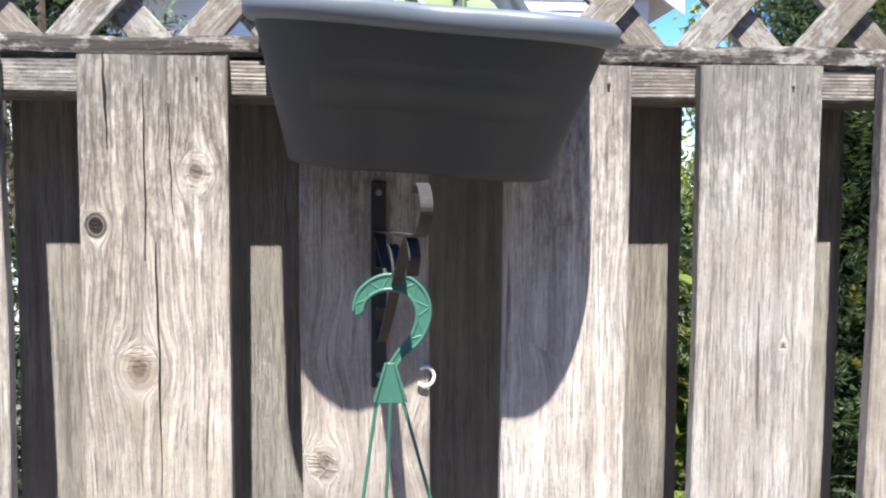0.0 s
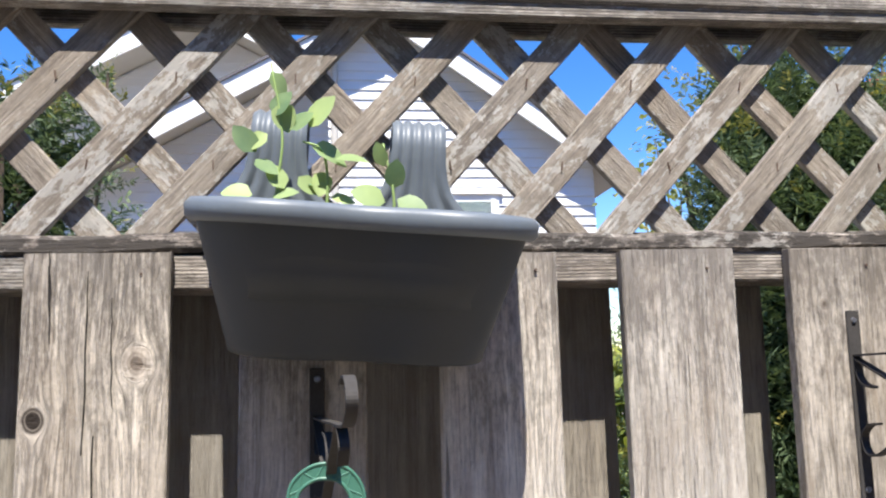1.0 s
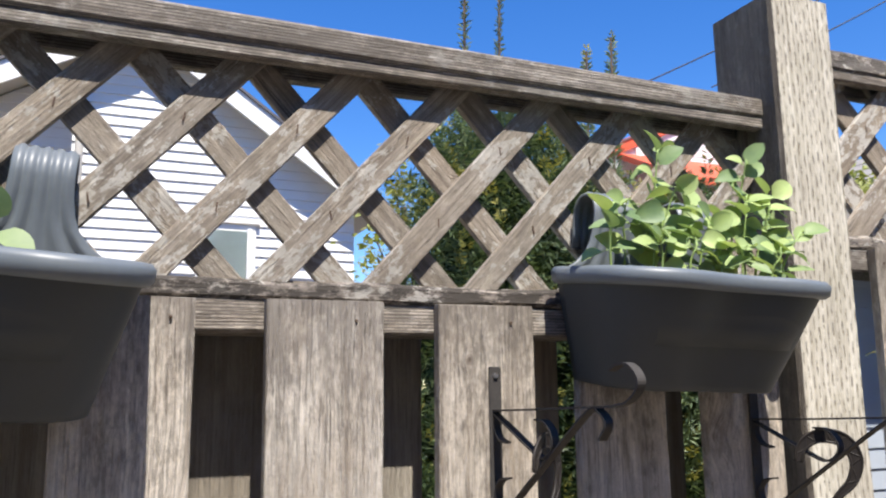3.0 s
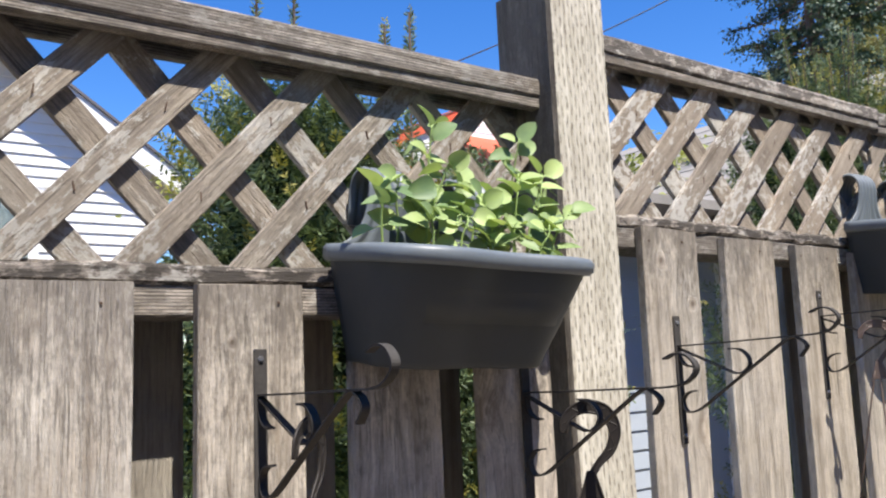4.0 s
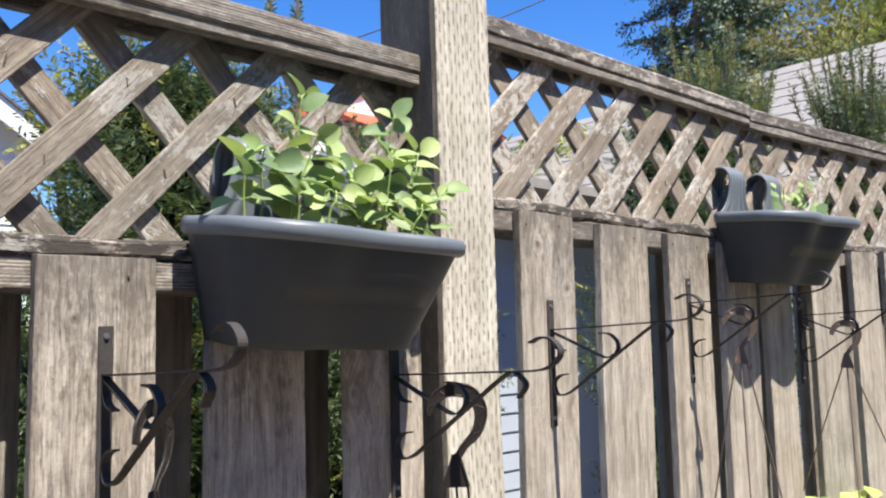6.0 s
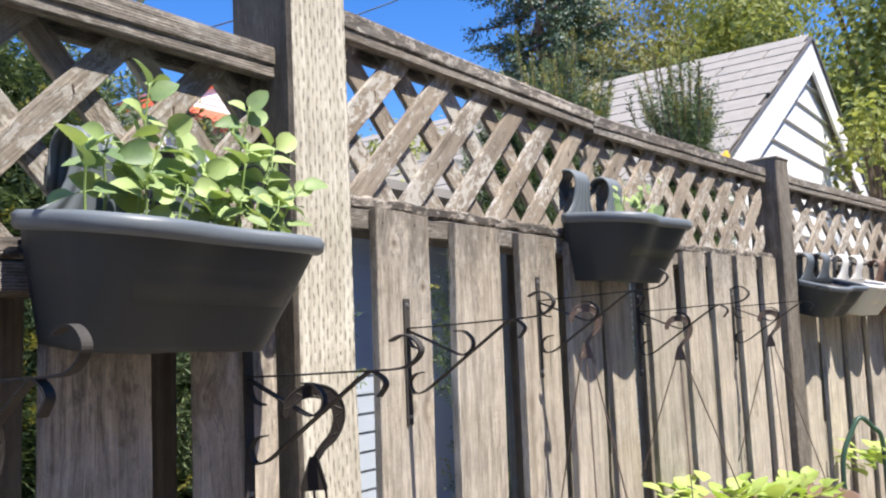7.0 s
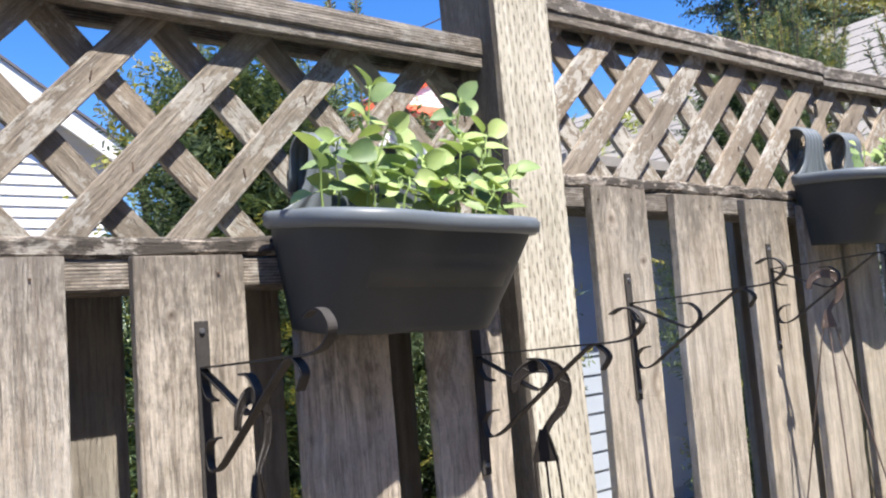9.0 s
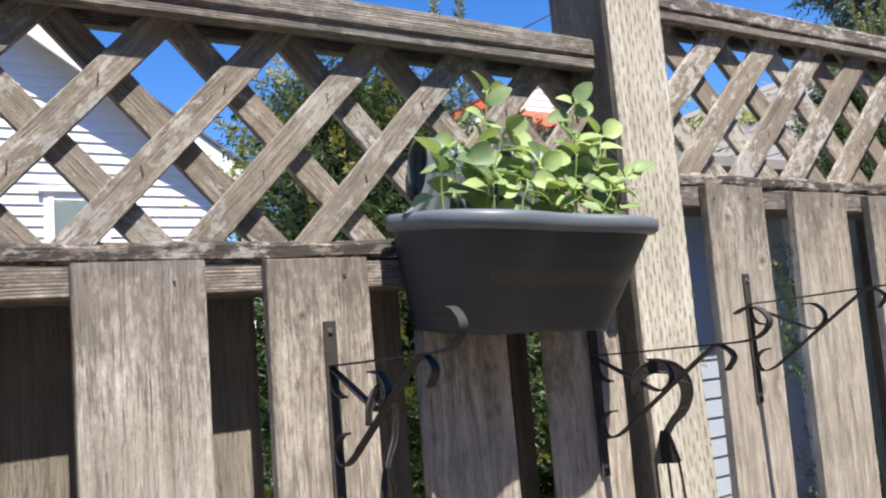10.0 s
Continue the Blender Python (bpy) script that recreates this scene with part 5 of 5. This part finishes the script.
def roof_slab(gx, gz, sl, reach, side, y0, y1, drop0, drop1):
    """A sloping slab from the ridge to the eave; drop0, drop1: its faces below the ridge line."""
    xe = gx + side * reach
    bm = bmesh.new()
    out = [(gx, gz - drop0), (xe, gz - reach * sl - drop0), (xe, gz - reach * sl - drop1), (gx, gz - drop1)]
    rings = [[bm.verts.new((x, y, z)) for x, z in out] for y in (y0, y1)]
    for j in range(4):
        bm.faces.new((rings[0][j], rings[0][(j + 1) % 4], rings[1][(j + 1) % 4], rings[1][j]))
    bm.faces.new(rings[0][::-1])
    bm.faces.new(rings[1])
    bmesh.ops.recalc_face_normals(bm, faces=bm.faces)
    return bm


def gable_house(name, m, label, category, x0, x1, depth, z0, gx, gz, sl, course, over_r, eave, siding, fascia, soffit_mat, roof_mat, z_from, fascia_h=0.16, over_l=None, lap=0.013, sl_l=None, corner=None):
    """sl_l: another pitch for the roof on the -x side; corner: (x, setback) where the wall steps back under that roof."""
    h = thing(name, m, label, category)
    sl_l = sl if sl_l is None else sl_l
    if corner:
        cx, back = corner
        zc = gz - 0.06 - (gx - cx) * sl_l
        wall = part("wall", wall_prism([(cx, z0), (x1, z0), (x1, gz - 0.06 - (x1 - gx) * sl), (gx, gz - 0.06), (cx, zc)], 0, depth), siding, h, m)
        rear = part("wall", wall_prism([(x0, z0), (cx, z0), (cx, zc), (x0, gz - 0.06 - (gx - x0) * sl_l)], back, depth), siding, h, m)
        siding_wall(wall, m, cx, x1, z_from, gz, course, siding, (gx, gz - 0.08, sl, sl_l), lap)
        siding_wall(rear, m @ pose(0, back, 0), x0, cx, z_from, gz, course, siding, (gx, gz - 0.08, sl, sl_l), lap)
    else:
        wall = part("wall", wall_prism([(x0, z0), (x1, z0), (x1, gz - 0.06 - (x1 - gx) * sl), (gx, gz - 0.06), (x0, gz - 0.06 - (gx - x0) * sl_l)], 0, depth), siding, h, m)
        siding_wall(wall, m, x0, x1, z_from, gz, course, siding, (gx, gz - 0.08, sl, sl_l), lap)
    right_sl = sl
    for side in (-1, 1):
        sl = right_sl if side > 0 else sl_l
        over = over_r if side > 0 or over_l is None else over_l
        reach = (x1 - gx if side > 0 else gx - x0) + eave
        part("roof", roof_slab(gx, gz, sl, reach, side, -over, depth, -0.07, -0.02), roof_mat, h, m)
        part("soffit", roof_slab(gx, gz, sl, reach, side, -over + 0.02, depth, 0.02, 0.05), soffit_mat, h, m)
        part("rake_board", roof_slab(gx, gz, sl, reach, side, -over - 0.025, -over, -0.03, fascia_h), fascia, h, m)
        part("drip_edge", roof_slab(gx, gz, sl, reach + 0.02, side, -over - 0.045, -over, -0.055, -0.032), DRIP, h, m)
    return h, wall


HM = pose(0, 5.6, 0)
house, hwall = gable_house("house", HM, "white clapboard house with a gabled front and white trim", "house", -1.75, 2.28, 1.5, 0.0, 0.55, 4.21, 0.70, 0.080, 0.18, 0.22, SIDING, TRIM, SOFFIT, SHINGLE, 2.2, 0.14, 0.20, lap=0.020, sl_l=0.558, corner=(0.10, 0.24))
for wx0, wx1, wy, wz in ((1.02, 1.47, 0.0, 2.69), (-0.68, -0.22, 0.24, 2.74)):
    WM = HM @ pose(0, wy, 0)
    win = part("window", box_bm(wx0, wx1, -0.035, 0.0, wz - 0.69, wz), TRIM, house, WM, "white-framed window")
    part("head_trim", box_bm(wx0 - 0.03, wx1 + 0.03, -0.06, 0.0, wz, wz + 0.04), TRIM, win, WM)
    for bx in (wx0 + 0.03, wx1 - 0.07):
        part("stile", box_bm(bx, bx + 0.04, -0.05, -0.03, wz - 0.65, wz - 0.04, 0.003), TRIM, win, WM)
    part("pane", box_bm(wx0 + 0.07, wx1 - 0.07, -0.042, -0.038, wz - 0.63, wz - 0.06), GLASS, win, WM)
    part("curtain", box_bm(wx0 + 0.07, wx1 - 0.07, -0.0365, -0.0355, wz - 0.63, wz - 0.06), CURTAIN, win, WM)
part("downpipe", tube([(0.15, -0.04, 2.0), (0.15, -0.04, 4.0)], 0.03, 10), SOFFIT, house, HM, "beige downpipe")
HM2 = pose(0, 7.22, 0)
gable_house("house_wing", HM2, "taller white clapboard wing of the house behind", "house", -3.6, 0.75, 3.0, 0.0, -1.05, 4.732, 0.517, 0.085, 0.62, 0.30, SIDING, TRIM, SOFFIT, SHINGLE, 3.0)

# ---- blue-grey shed behind the second panel ----
SH = pose(0, 3.0, 0)
shed = thing("shed", SH, "blue-grey clapboard shed behind the fence", "shed")
swall = part("wall", box_bm(4.1, 5.9, 0.0, 1.5, 0.0, 2.3), SIDING_BLUE, shed, SH)
siding_wall(swall, SH, 4.1, 5.9, 0.1, 2.25, 0.128, SIDING_BLUE, None, 0.016)
part("roof", box_bm(4.0, 6.0, -0.62, 1.6, 2.3, 2.36), SHINGLE, shed, SH)

# ---- garage ----
GM = pose(0, 0.80, 0)
GX, GZ, GS = 8.34, 3.86, 0.56
gar, gwall = gable_house("garage", GM, "white clapboard garage with a grey shingle gable roof", "garage", 5.75, 11.2, 7.5, 0.0, GX, GZ, GS, 0.235, 0.06, 0.28, SIDING, TRIM, TRIM, SHINGLE_DARK, 1.6, 0.26, lap=0.030)
tab_w, expo, reach = 0.66, 0.30, GX - 5.75 + 0.30
slope_len = reach * math.sqrt(1 + GS * GS)
ca, sa = 1 / math.sqrt(1 + GS * GS), GS / math.sqrt(1 + GS * GS)
rr = random.Random(91)
tabs = [mesh_of(box_bm(-(tab_w - 0.009) / 2 * k, (tab_w - 0.009) / 2 * k, -expo - 0.02, 0, 0.0, 0.014, 0.003), "shingle", SHINGLE) for k in (1.0, 0.98)]
roof_obs = [o for o in gar.children if o.name.startswith("roof")]
rest = bmesh.new()
count = 0
for c in range(int(slope_len / expo) + 1):
    s0 = c * expo
    off = (c % 2) * tab_w * 0.5 + rr.uniform(-0.04, 0.04)
    k = 0
    while -0.11 + k * tab_w - off < 7.3:
        ya, yb = max(-0.11, -0.11 + k * tab_w - off), -0.11 + (k + 1) * tab_w - off
        k += 1
        if yb - ya < 0.04:
            continue
        y = (ya + yb) / 2
        narrow = Matrix.Diagonal(((yb - ya) / tab_w, 1, 1, 1))
        px = GX - s0 * ca
        pz = GZ + 0.072 - s0 * sa
        mt = GM @ Matrix.Translation((px, y, pz)) @ Matrix(((0, ca, -sa), (-1, 0, 0), (0, sa, ca))).to_4x4() @ pose(0, 0, rr.uniform(0, 0.002), -1.6, 0, 0) @ narrow
        if y < 4.6 and count < 290:
            part("shingle", tabs[rr.randrange(2)], SHINGLE, roof_obs[0], mt)
            count += 1
        else:
            b2 = box_bm(-(tab_w - 0.012) / 2, (tab_w - 0.012) / 2, -expo - 0.02, 0, 0, 0.014)
            b2.transform(GM.inverted() @ mt)
            me = bpy.data.meshes.new("tmp")
            b2.to_mesh(me)
            b2.free()
            rest.from_mesh(me)
            bpy.data.meshes.remove(me)
part("far_shingles", rest, SHINGLE, gar, GM, kind="stuff")

# ---- far house with an orange-red roof ----
OM = pose(0, 10.0, 0)
oh, owall = gable_house("far_house", OM, "distant white clapboard house with orange-red roofs", "house", 7.55, 12.15, 4.0, 0.0, 10.05, 6.20, 0.46, 0.12, 0.04, 0.15, SIDING, ORANGE, TRIM, ORANGE, 4.4, 0.14)
bm = bmesh.new()
vs = [bm.verts.new(p) for p in ((8.0, -1.7, 4.35), (12.6, -1.7, 4.35), (12.6, 0.0, 5.16), (8.0, 0.0, 5.16), (8.0, -1.7, 4.25), (12.6, -1.7, 4.25), (12.6, 0.0, 5.06), (8.0, 0.0, 5.06))]
for f in ((0, 1, 2, 3), (7, 6, 5, 4), (0, 4, 5, 1), (1, 5, 6, 2), (3, 2, 6, 7), (0, 3, 7, 4)):
    bm.faces.new([vs[i] for i in f])
part("porch_roof", bm, ORANGE, oh, OM)
for cx in (8.36, 12.09):
    part("corner_board", box_bm(cx, cx + 0.11, -0.05, -0.015, 5.0, 5.45 if cx < 9 else 5.2, 0.004), TRIM, oh, OM)
part("chimney", box_bm(9.72, 9.95, 0.5, 0.8, 5.9, 6.62, 0.01), TRIM, oh, OM, "white chimney pipe")

# ---- cables ----
for p, q in (((8.34, 10.0, 6.28), (14.0, 8.0, 9.40)), ((10.05, 10.0, 6.55), (15.0, 8.0, 9.35))):
    p, q = Vector(p), Vector(q)
    pts = [p.lerp(q, i / 16) - Vector((0, 0, 0.10 * math.sin(math.pi * i / 16))) for i in range(17)]
    solo("power_cable", tube(pts, 0.012, 6), CABLE, pose(0, 0, 0), "black overhead power cable against the sky", "cable", group="overhead cables")

# ---- a fallen yellow leaf on the second panel's top rail ----
bm = bmesh.new()
leaf(bm, (0, 0, 0), (0.5, -0.4, 0.8), (0, -1, 0.5), 0.05, 0.035, 0.3, 0.4, 4)
leaf(bm, (0.01, 0, 0), (-0.6, -0.4, 0.5), (0, -1, 0.5), 0.04, 0.03, 0.3, 0.4, 4)
solo("fallen_leaf", bm, YELLOW, M2B @ pose(0.90, 0.05, 1.957), "curled yellow leaf lying on the top rail", "leaf", smooth=True)
